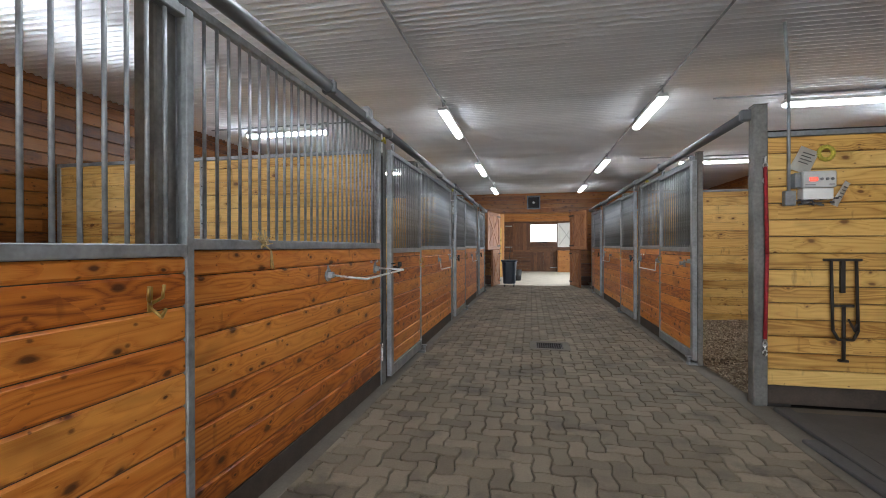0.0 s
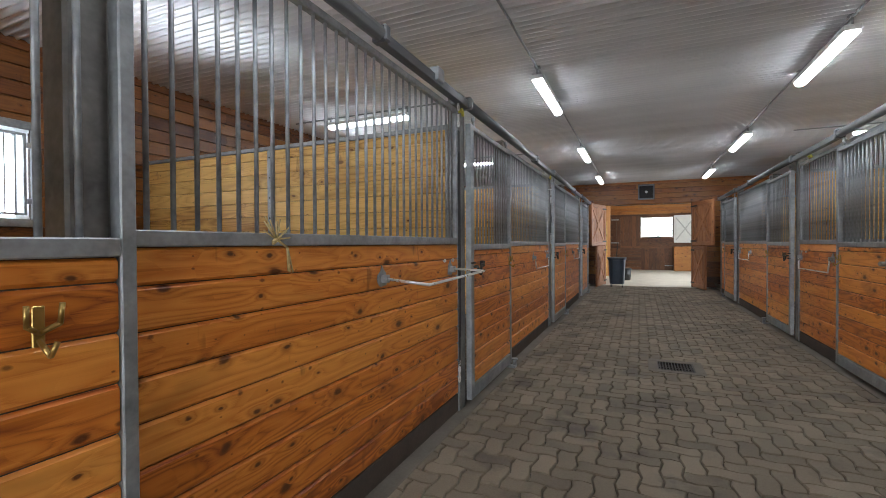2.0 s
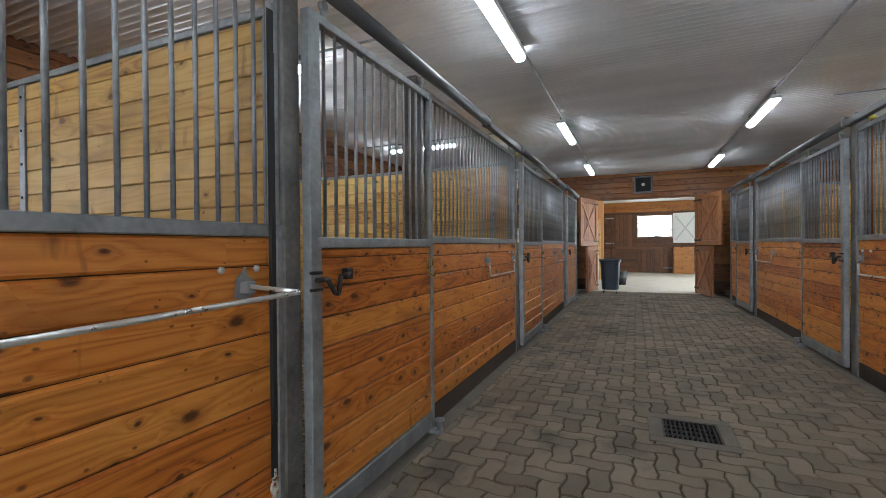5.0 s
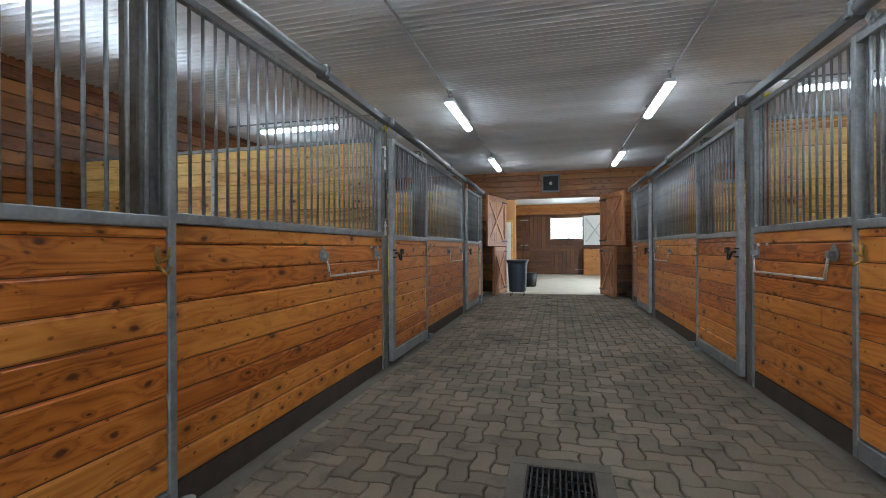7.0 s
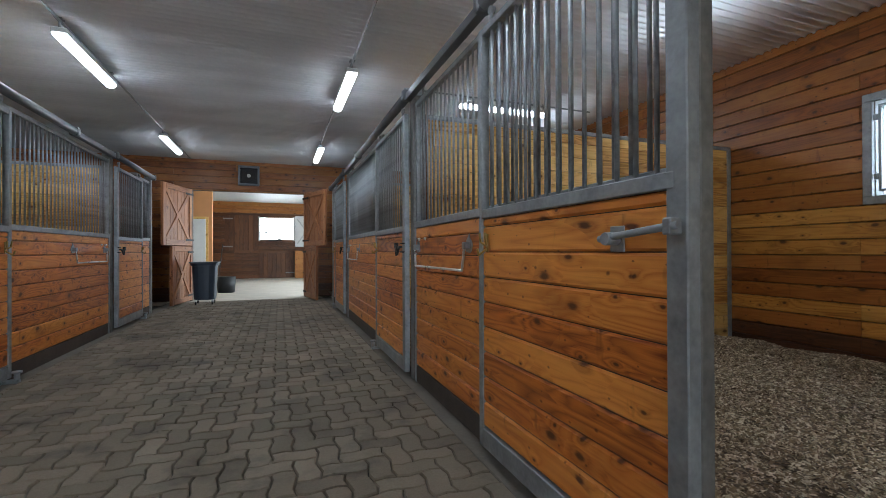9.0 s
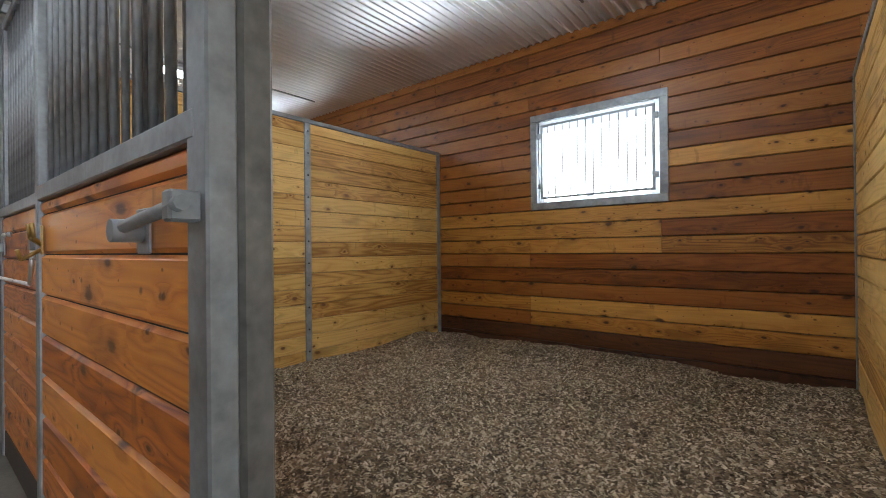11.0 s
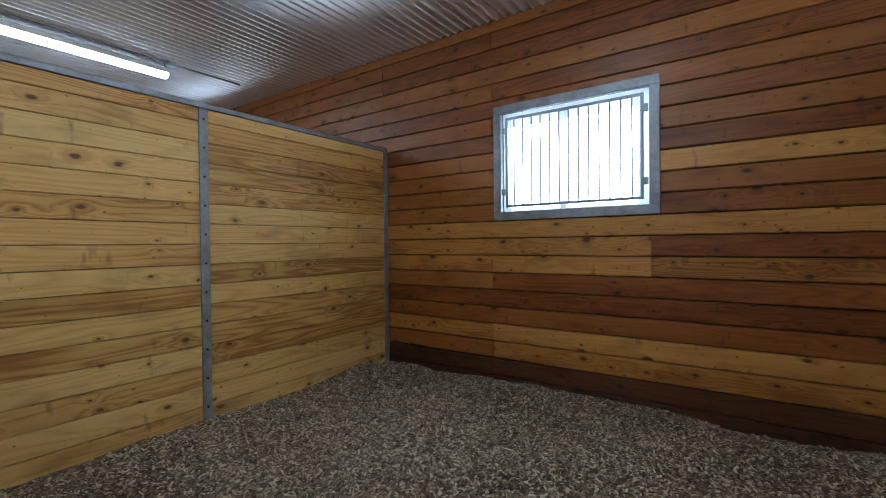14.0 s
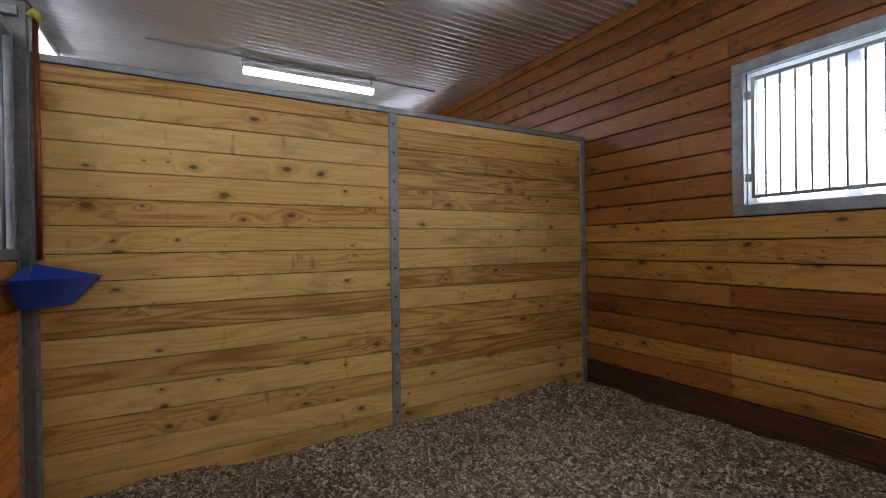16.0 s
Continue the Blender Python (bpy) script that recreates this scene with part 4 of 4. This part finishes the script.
# ---- bin and things by the double doors ----
def trash_bin(x, y):
    b = thing("wheeled_bin", pose(x, y, 0.004), "dark blue plastic wheeled bin with a rim", "bin")
    bm = bmesh.new()
    prof = [(0.19, 0.1), (0.2, 0.12), (0.235, 0.78), (0.255, 0.785), (0.26, 0.83), (0.245, 0.835), (0.225, 0.78), (0.19, 0.14)]
    n = 20
    rings = []
    for k in range(n):
        a = 2 * math.pi * k / n
        rings.append([bm.verts.new((r * math.copysign(abs(math.cos(a)) ** 0.7, math.cos(a)), r * math.copysign(abs(math.sin(a)) ** 0.7, math.sin(a)), z)) for r, z in prof])
    for k in range(n):
        p, q = rings[k], rings[(k + 1) % n]
        for i in range(len(prof) - 1):
            bm.faces.new((p[i], q[i], q[i + 1], p[i + 1]))
    bm.faces.new([r[0] for r in rings][::-1])
    bm.faces.new([r[-1] for r in rings])
    part("tub", bm, BINPLASTIC, b)
    bm = bmesh.new()
    block(bm, -0.26, 0.26, -0.26, 0.26, 0.835, 0.86, 0.02)
    part("lid", bm, BINPLASTIC, b)
    for sx in (-1, 1):
        for sy in (-1, 1):
            bm = bmesh.new()
            block(bm, sx * 0.15 - 0.02, sx * 0.15 + 0.02, sy * 0.15 - 0.02, sy * 0.15 + 0.02, 0.055, 0.102)
            castor = part("castor", bm, GREYBOX, b)
            part("wheel", rod(bmesh.new(), (sx * 0.15 - 0.012, sy * 0.15, 0.035), (sx * 0.15 + 0.012, sy * 0.15, 0.035), 0.035, 12), BLACK, castor)


trash_bin(-0.47, 14.55)
bm = rod(bmesh.new(), (-0.35, 17.2, 0.006), (-0.35, 17.2, 0.42), 0.2, 18, 0.24)
whole("muck_bucket", bm, BLACK, "black tub standing on the concrete floor", "tub")
bm = rod(bmesh.new(), (-0.75, 18.9, 0.006), (-0.62, 18.95, 1.3), 0.016, 8)
block(bm, -0.85, -0.62, 18.84, 18.93, 0.006, 0.16, 0.01)
whole("broom", bm, IRON, "dark broom leaning on the inner wall", "broom")


# ---- things on the wall of the open bay ----
YB = 4.045


def control_box():
    c = thing("heater_control", pose(2.42, YB, 1.755), "grey wall control box with a red lit display", "control box")
    part("case", block(bmesh.new(), -0.115, 0.115, -0.09, 0.0, -0.01, 0.12, 0.006), GREYBOX, c)
    part("side_panel", block(bmesh.new(), -0.16, -0.117, -0.07, 0.0, -0.005, 0.11, 0.004), STEEL, c)
    part("display", block(bmesh.new(), -0.07, -0.015, -0.094, -0.089, 0.04, 0.07), LED, c)
    for x in (0.012, 0.05, 0.085):
        place("button", rod_mesh(0.011, 0.009, INK), c, (x, -0.093, 0.055), (90, 0, 0))
    for x0, x1, z in ((-0.1, -0.03, 0.008), (0.065, 0.1, 0.01)):
        part("label", block(bmesh.new(), x0, x1, -0.0925, -0.089, z, z + 0.007), INK, c)
    part("tray", block(bmesh.new(), -0.11, 0.10, -0.08, -0.002, -0.1, -0.014, 0.004), WHITE, c, "white lower tray")


control_box()


def sheet_of_paper(loc, w, h, tilt, label):
    p = thing("paper", pose(*loc) @ pose(0, 0, 0, 8, tilt, 0), label, "paper")
    bm = bmesh.new()
    nx, nz = 5, 7
    grid = [[bm.verts.new((w * (i / nx - 0.5), -0.02 - 0.014 * math.sin(3 * i / nx + 2 * j / nz), h * (j / nz - 0.5))) for i in range(nx + 1)] for j in range(nz + 1)]
    for j in range(nz):
        for i in range(nx):
            bm.faces.new((grid[j][i], grid[j][i + 1], grid[j + 1][i + 1], grid[j + 1][i]))
    bmesh.ops.solidify(bm, geom=bm.faces[:], thickness=0.001)
    part("sheet", bm, PAPER, p)
    bm = bmesh.new()
    for k in range(4):
        z = h * (0.25 - 0.13 * k)
        block(bm, -w * 0.3, w * (0.28 - 0.1 * (k % 2)), -0.0405, -0.04, z, z + 0.008)
    part("print", bm, INK, p)


sheet_of_paper((2.345, YB - 0.012, 1.97), 0.15, 0.19, 22, "creased white notice pinned on the boards")
sheet_of_paper((2.595, YB - 0.012, 1.70), 0.055, 0.2, 24, "narrow white booklet hanging by the control box")
bm = bmesh.new()
for k in range(24):
    a, c = 2 * math.pi * k / 24, 2 * math.pi * (k + 1) / 24
    rod(bm, (2.495 + 0.05 * math.cos(a), YB - 0.03, 2.02 + 0.05 * math.sin(a)), (2.495 + 0.05 * math.cos(c), YB - 0.03, 2.02 + 0.05 * math.sin(c)), 0.017, 6)
whole("tape_roll", bm, TAPE, "roll of yellow tape hanging on the boards", "tape")
bm = bmesh.new()
rng = random.Random(5)
for k in range(26):
    x, z = 2.42 + rng.uniform(-0.12, 0.10), 1.635 + rng.uniform(-0.02, 0.03)
    rod(bm, (x, YB - rng.uniform(0.02, 0.07), z), (x + rng.uniform(-0.06, 0.06), YB - rng.uniform(0.02, 0.07), z + rng.uniform(-0.02, 0.02)), 0.008, 5)
whole("cable_bundle", bm, INK, "dark tangled cable bundle under the control box", "cable")
bm = bent(bmesh.new(), [(2.21, YB - 0.02, 3.08), (2.24, YB - 0.02, 2.6), (2.24, YB - 0.02, 1.72)], 0.013, 8)
block(bm, 2.20, 2.28, YB - 0.05, YB - 0.001, 1.61, 1.73, 0.006)
whole("wall_conduit", bm, STEEL, "grey conduit down from the ceiling to a switch box", "conduit")


def saddle_rack():
    r = thing("saddle_rack", pose(2.617, YB, -0.03), "black iron folding saddle rack on the boards", "saddle rack")
    part("top_bar", block(bmesh.new(), -0.13, 0.13, -0.03, 0.0, 1.20, 1.22, 0.004), IRON, r)
    bm = bmesh.new()
    bent(bm, [(-0.085, -0.03, 1.2), (-0.085, -0.05, 0.66), (-0.05, -0.055, 0.59), (0.05, -0.055, 0.59), (0.085, -0.05, 0.66), (0.085, -0.03, 1.2)], 0.011, 8)
    part("loop", bm, IRON, r)
    bm = block(bmesh.new(), -0.016, 0.016, -0.028, -0.004, 0.95, 1.2, 0.003)
    part("plate", bm, IRON, r)
    bm = rod(bmesh.new(), (0, -0.03, 0.85), (0, -0.03, 0.42), 0.013, 8)
    block(bm, -0.07, 0.07, -0.04, -0.02, 0.84, 0.86, 0.003)
    block(bm, -0.03, 0.03, -0.045, -0.005, 0.41, 0.428, 0.003)
    bent(bm, [(0.02, -0.05, 0.75), (0.045, -0.08, 0.66), (0.05, -0.09, 0.72)], 0.008, 6)
    part("leg", bm, IRON, r)


saddle_rack()


# ---- straps, ropes and twine on the posts ----
def snap(bm, x, y, z):
    rod(bm, (x, y, z), (x, y, z - 0.05), 0.008, 8)
    pts = [(x + 0.016 * math.cos(a * math.pi / 5), y, z - 0.07 + 0.022 * math.sin(a * math.pi / 5)) for a in range(11)]
    bent(bm, pts, 0.005, 6)


def cross_tie(name, m, colour, label, top, low):
    t = thing(name, m, label, "cross tie", "cross ties")
    bm = bmesh.new()
    if name == "tie_rope":
        bent(bm, [(0, -0.03, top - 0.08), (0.012, -0.035, (top + low) / 2), (0.0, -0.03, low + 0.1)], 0.014, 8)
    else:
        block(bm, -0.016, 0.016, -0.034, -0.028, low + 0.1, top - 0.24, 0.002)
        block(bm, -0.012, 0.012, -0.04, -0.033, low + 0.3, top - 0.4, 0.002)
    part("strap", bm, colour, t)
    for z in (top, top - 0.12, low + 0.13, low + 0.06):
        bm = bmesh.new()
        snap(bm, 0, -0.03, z)
        part("snap", bm, CHROME, t, "bright snap hook")
    part("eye_bolt", rod(bmesh.new(), (0, 0.012, top), (0, -0.04, top), 0.006, 6), CHROME, t)


cross_tie("tie_strap", left_frame(3.865), BLACK, "black webbing cross tie with snaps hanging on the post", 2.36, 0.28)
cross_tie("tie_rope", pose(XR + 0.06, 3.992, 0), RED, "red rope cross tie with snaps hanging on the post", 2.0, 0.45)
cross_tie("tie_strap", left_frame(7.63), BLACK, "short black tie strap with snaps on the post", 2.1, 1.3)

bm = bmesh.new()
rng = random.Random(9)
for k in range(14):
    a = rng.uniform(0, 6.28)
    rod(bm, (0, -0.01, 1.30), (0.06 * math.cos(a), -0.015 + 0.03 * math.sin(a), 1.30 + rng.uniform(0.0, 0.09)), 0.003, 4)
for k in range(6):
    bent(bm, [(0.0, -0.012, 1.30), (0.03, -0.035, 1.27), (0.06 + rng.uniform(-0.02, 0.02), -0.02, 1.19 + rng.uniform(-0.02, 0.03))], 0.004, 4)
for z in (1.285, 1.292):
    rod(bm, (-0.02, -0.012, z), (0.02, -0.012, z + 0.02), 0.006, 5)
whole("baling_twine", bm, TWINE, "knot of straw-coloured baling twine on the rail", "twine", m=left_frame(2.07))
for y in (3.95, 7.65):
    bm = bent(bmesh.new(), [(-0.04, -0.02, 2.27), (0.0, -0.025, 2.30), (0.035, -0.02, 2.26)], 0.012, 6)
    whole("yellow_insulator", bm, TAPE, "small yellow plastic loop at the post top", "loop", "post loops", m=left_frame(y))
whole("junction_box", block(bmesh.new(), -0.05, 0.05, -0.08, -0.01, 2.335, 2.425, 0.006), STEEL, "small grey metal box on the door track", "box", m=left_frame(3.45))


# ---- blue feeder in the stall corner ----
def corner_feeder():
    f = thing("corner_feeder", pose(2.06, 7.86, 1.045) @ Matrix.Diagonal((0.8, 0.8, 0.75, 1)), "bright blue plastic corner feeder", "feeder")
    bm = bmesh.new()
    n = 10
    top, low, inner = [], [], []
    for k in range(n + 1):
        a = -math.pi / 2 * k / n
        top.append(bm.verts.new((0.34 * math.cos(a), 0.34 * math.sin(a), 0.17)))
        inner.append(bm.verts.new((0.31 * math.cos(a) + 0.006, 0.31 * math.sin(a) - 0.006, 0.165)))
        low.append(bm.verts.new((0.2 * math.cos(a), 0.2 * math.sin(a), 0.0)))
    ct, cl, ci = bm.verts.new((0, 0, 0.26)), bm.verts.new((0, 0, 0)), bm.verts.new((0.03, -0.03, 0.05))
    for k in range(n):
        bm.faces.new((low[k], low[k + 1], top[k + 1], top[k]))
        bm.faces.new((top[k], top[k + 1], inner[k + 1], inner[k]))
        bm.faces.new((inner[k], inner[k + 1], ci))
        bm.faces.new((low[k + 1], low[k], cl))
    bm.faces.new((ct, cl, low[0], top[0])), bm.faces.new((ct, top[-1], low[-1], cl))
    bm.faces.new((ct, top[0], inner[0], ci)), bm.faces.new((ct, ci, inner[-1], top[-1]))
    part("basin", bm, BLUE, f)


corner_feeder()
COPPER = grained("dull_copper", (0.36, 0.13, 0.06), 0.4, 0.9, 0.3, 14.0, 0.0)
whole("water_pipe", rod(bmesh.new(), (2.10, 7.864, 1.25), (2.10, 7.864, 2.36), 0.012, 10), COPPER, "dull copper water pipe up the stall corner", "pipe")
whole("yellow_insulator", bent(bmesh.new(), [(2.08, 7.85, 2.355), (2.10, 7.845, 2.38), (2.125, 7.85, 2.345)], 0.016, 6), TAPE, "small yellow plastic loop at the pipe top", "loop", "post loops")

# ---- mats in the open bay ----
for k, (x, y, a, w, l) in enumerate(((3.35, 3.25, 1, 2.3, 1.2), (3.3, 2.0, 0, 2.2, 1.2))):
    whole("rubber_mat", block(bmesh.new(), -w / 2, w / 2, -l / 2, l / 2, 0.006, 0.026, 0.004), MAT, "worn grey rubber mat on the bay floor", "mat", "bay mats", m=pose(x, y, 0.0, 0, 0, a))
whole("bay_sill", block(bmesh.new(), -0.06, 0.06, -2.9, 0.0, 0.005, 0.035, 0.006), MAT, "grey threshold strip at the bay edge", "sill", m=pose(2.13, 3.9, 0))
whole("bay_sill", block(bmesh.new(), -0.05, 0.05, -2.2, 0.0, 0.005, 0.03, 0.006), MAT, "grey threshold strip at the bay edge", "sill", m=pose(2.0, 3.3, 0, 0, 0, 2))
whole("floor_bay", block(bmesh.new(), XR + 0.1, WR, BACK, 4.0, -0.054, 0.004), CONCRETE, "stained concrete floor of the open bay", "floor", kind="structure")
whole("floor_back", block(bmesh.new(), WL, XL - 0.09, BACK, 0.27, -0.054, 0.004), CONCRETE, "stained concrete floor", "floor", kind="structure")


# ---- bedding ----
def bed_height(x, y):
    return 0.085 + 0.042 * noise.noise((x * 1.1, y * 1.1, 0.3)) + 0.016 * noise.noise((x * 3.7, y * 3.7, 4.0)) + 0.008 * noise.noise((x * 11, y * 11, 8.0))


def bedding(name, x0, x1, y0, y1, step, label, door=None, flakes=0):
    nx, ny = int((x1 - x0) / step), int((y1 - y0) / step)
    verts, faces = [], []

    def height(x, y):
        h = bed_height(x, y) + 0.06 * max(0, 1 - min(x1 - x, y1 - y, y - y0) / 0.5) * (0.6 + 0.8 * noise.noise((x * 2, y * 2, 1)))
        if door and door[0] < y < door[1]:
            h *= min(1.0, max(0.12, (x - x0) / 0.6))
        return h

    for j in range(ny + 1):
        for i in range(nx + 1):
            x, y = x0 + (x1 - x0) * i / nx, y0 + (y1 - y0) * j / ny
            verts.append((x, y, height(x, y)))
    for j in range(ny):
        for i in range(nx):
            a = j * (nx + 1) + i
            faces.append((a, a + 1, a + nx + 2, a + nx + 1))
    n0 = len(verts)
    verts += [(x0, y0, -0.05), (x1, y0, -0.05), (x1, y1, -0.05), (x0, y1, -0.05)]
    faces.append((n0 + 3, n0 + 2, n0 + 1, n0))
    me = bpy.data.meshes.new(name)
    me.from_pydata(verts, [], faces)
    me.materials.append(BEDDING)
    for p in me.polygons:
        p.use_smooth = True
    bed = tagged(new(name, me), label, "bedding", kind="stuff")
    if flakes:
        rng = np.random.default_rng(7)
        n = flakes
        px, py = rng.uniform(x0 + 0.02, x1 - 0.02, n), rng.uniform(y0 + 0.02, y1 - 0.02, n)
        yaw, tx, ty = rng.uniform(0, 6.28, n), rng.normal(0, 0.35, n), rng.normal(0, 0.35, n)
        ln, wd = rng.uniform(0.005, 0.018, n), rng.uniform(0.0022, 0.0066, n)
        v, f = [], []
        for i in range(n):
            z = height(px[i], py[i]) + 0.004
            c, s = math.cos(yaw[i]), math.sin(yaw[i])
            for k, (a, b) in enumerate(((-1, -1), (0, -1.1), (1, -1), (1, 1), (0, 1.1), (-1, 1))):
                u, w = a * ln[i], b * wd[i]
                v.append((px[i] + c * u - s * w, py[i] + s * u + c * w, z + u * tx[i] + w * ty[i] + (0.003 if a == 0 else 0)))
            q = i * 6
            f += [(q, q + 1, q + 4, q + 5), (q + 1, q + 2, q + 3, q + 4)]
        fm = bpy.data.meshes.new("flakes")
        fm.from_pydata(v, [], f)
        fm.materials.append(CHIPS)
        tagged(new("shaving_flakes", fm), "loose pale wood shavings strewn on the stall floor", "bedding", kind="stuff")


bedding("bedding", 2.04, WR, 4.29, 7.88, 0.045, "brown and pale wood shavings bedding", (4.2, 5.2), 85000)
whole("floor_threshold", block(bmesh.new(), XR + 0.1, 2.3, 4.1, 5.2, -0.054, 0.012, 0.004), MAT, "worn dark rubber threshold in the stall doorway", "threshold", kind="structure")
for k in range(3):
    y0, y1 = POSTS_L[k], POSTS_L[k + 1]
    bedding("bedding", WL, XL - 0.06, y0 + 0.03, y1 - 0.03, 0.3, "wood shavings bedding in a closed stall")
for y0, y1 in ((7.93, 11.59), (11.65, END)):
    bedding("bedding", 2.05, WR, y0, y1, 0.3, "wood shavings bedding in a closed stall")


# ---- drain ----
DX, DY = 0.455, 5.93


def drain():
    d = thing("floor_drain", pose(DX, DY, 0), "rusty iron drain grate in a concrete surround", "drain")
    bm = bmesh.new()
    o, i = 0.255, 0.168
    for a in ((-o, o, -o, -i), (-o, o, i, o)):
        block(bm, *a, -0.05, 0.003, 0.004)
    for x in ((-o, -i), (i, o)):
        block(bm, *x, -i, i, -0.05, 0.0025, 0.002)
    part("surround", bm, CONCRETE, d, "worn concrete surround")
    part("pit", block(bmesh.new(), -i, i, -i, i, -0.0545, -0.04), BLACK, d)
    bm = bmesh.new()
    for a in ((-i, i, -i, -i + 0.012), (-i, i, i - 0.012, i)):
        block(bm, *a, -0.035, -0.001)
    for x in (-i, i - 0.012):
        block(bm, x, x + 0.012, -i + 0.012, i - 0.012, -0.035, -0.0015)
    part("grate_frame", bm, IRON, d)
    for k in range(11):
        x = -i + 0.012 + (2 * i - 0.024) * (k + 0.5) / 11
        place("grate_bar", box_mesh(0.009, 2 * i - 0.024, 0.03, IRON, 0.002), d, (x, 0, -0.018))
    for k in range(3):
        place("grate_bar", box_mesh(2 * i - 0.024, 0.008, 0.014, IRON, 0.002), d, (0, -0.08 + 0.08 * k, -0.024))


drain()


# ---- paving ----
W = 0.1125


def warp(x, y):
    """The zigzag that interlocks the stones."""
    tri = lambda v: 1 - 4 * abs(((v / (2 * W)) % 1.0) - 0.5)
    return x + 0.0118 * tri(y + W / 2), y + 0.0118 * tri(x + W / 2)


def stone_mesh(x, y, w, h):
    """One zigzag stone with a worn arris; x, y its lower corner on the laying grid, mesh centred on the stone."""
    pts = []
    nx, ny, g = round(w / (W / 2)), round(h / (W / 2)), 0.0036
    for i in range(nx):
        pts.append((x + w * i / nx, y))
    for i in range(ny):
        pts.append((x + w, y + h * i / ny))
    for i in range(nx):
        pts.append((x + w - w * i / nx, y + h))
    for i in range(ny):
        pts.append((x, y + h - h * i / ny))
    cx, cy = x + w / 2, y + h / 2
    ring = []
    for px, py in pts:
        ux, uy = warp(px, py)
        ux, uy = ux - cx, uy - cy
        ring.append((ux * (1 - 2 * g / w), uy * (1 - 2 * g / h)))
    n = len(ring)
    e = 0.005
    verts = [(u, v, -0.05) for u, v in ring] + [(u, v, -0.007) for u, v in ring] + [(u * (1 - 2 * e / w), v * (1 - 2 * e / h), 0.0) for u, v in ring]
    faces = [tuple(range(2 * n, 3 * n))]
    for k in (0, 1):
        faces += [(k * n + i, k * n + (i + 1) % n, (k + 1) * n + (i + 1) % n, (k + 1) * n + i) for i in range(n)]
    return verts, faces


def paving():
    pave = thing("paving", pose(0, 0, 0), "grey interlocking zigzag concrete pavers with dark joints", "paving", kind="structure")
    x0, x1, y0, y1 = XL + 0.09, XR - 0.09, BACK, END - 0.28
    rng = random.Random(2)
    shared, verts, faces = {}, [], []
    stones = []
    for r in range(-56, 160):
        for c in range(-40, 60):
            # ninety-degree herringbone: a lying and a standing stone for each step
            m = (c - r) % 4
            X, Y = c * W, r * W
            if m == 0:
                stones.append((X, Y, 2 * W, W))
            elif m == 3:
                stones.append((X, Y, W, 2 * W))
    loose, cut_stones = 0, []
    for X, Y, w, h in stones:
        cx, cy = X + w / 2, Y + h / 2
        if not (x0 - 0.09 < cx < x1 + 0.09 and y0 < cy < y1):
            continue
        ax, ay, o = abs(cx - DX), abs(cy - DY), 0.258
        if ax < o + w / 2 and ay < o + h / 2:
            if ax + w / 2 > o + 0.015 or ay + h / 2 > o + 0.015:
                if ax - w / 2 < 0.17 and ay - h / 2 < 0.17:
                    cut_stones.append((X, Y, w, h, cx, cy))
                    continue
            else:
                continue
        cls = (round(X / W) % 2, round(Y / W) % 2, w > h)
        if cls not in shared:
            v, f = stone_mesh((round(X / W) % 2) * W, (round(Y / W) % 2) * W, w, h)
            me = bpy.data.meshes.new("paver")
            me.from_pydata(v, [], f)
            me.materials.append(PAVER)
            shared[cls] = (me, v, f)
        me, v, f = shared[cls]
        dz, rx, ry = rng.uniform(-0.0045, 0.002), rng.uniform(-0.014, 0.014), rng.uniform(-0.014, 0.014)
        if 3.3 < cy < 5.65 and loose < 300:
            ob = new("paver", me)
            ob.parent = pave
            ob.matrix_basis = Matrix.Translation((cx, cy, dz)) @ Euler((rx, ry, 0)).to_matrix().to_4x4()
            loose += 1
        else:
            n = len(verts)
            verts += [(cx + a, cy + b, dz + z + a * ry + b * rx) for a, b, z in v]
            faces += [tuple(n + i for i in q) for q in f]
    # stones cut along the drain's surround
    for X, Y, w, h, cx, cy in cut_stones:
        px, py = abs(cx - DX) + w / 2 - 0.258, abs(cy - DY) + h / 2 - 0.258
        sx, sy = math.copysign(1, cx - DX), math.copysign(1, cy - DY)
        v, f = stone_mesh((round(X / W) % 2) * W, (round(Y / W) % 2) * W, w, h)
        me = bpy.data.meshes.new("cut")
        me.from_pydata(v, [], f)
        planes = [((DX + sx * 0.258 - cx, 0, 0), (sx, 0, 0))] if px > py else [((0, DY + sy * 0.258 - cy, 0), (0, sy, 0))]
        bm = bmesh.new()
        bm.from_mesh(me)
        for co, no in planes:
            bmesh.ops.bisect_plane(bm, geom=bm.verts[:] + bm.edges[:] + bm.faces[:], plane_co=co, plane_no=no, clear_inner=True)
        n = len(verts)
        bm.verts.ensure_lookup_table()
        verts += [(cx + q.co.x, cy + q.co.y, q.co.z - 0.001) for q in bm.verts]
        faces += [tuple(n + q.index for q in g.verts) for g in bm.faces]
        bm.free()
        bpy.data.meshes.remove(me)
    me = bpy.data.meshes.new("pavers")
    me.from_pydata(verts, [], faces)
    me.materials.append(PAVER)
    ob = new("pavers", me)
    ob.parent = pave
    tagged(ob, kind="stuff")


paving()
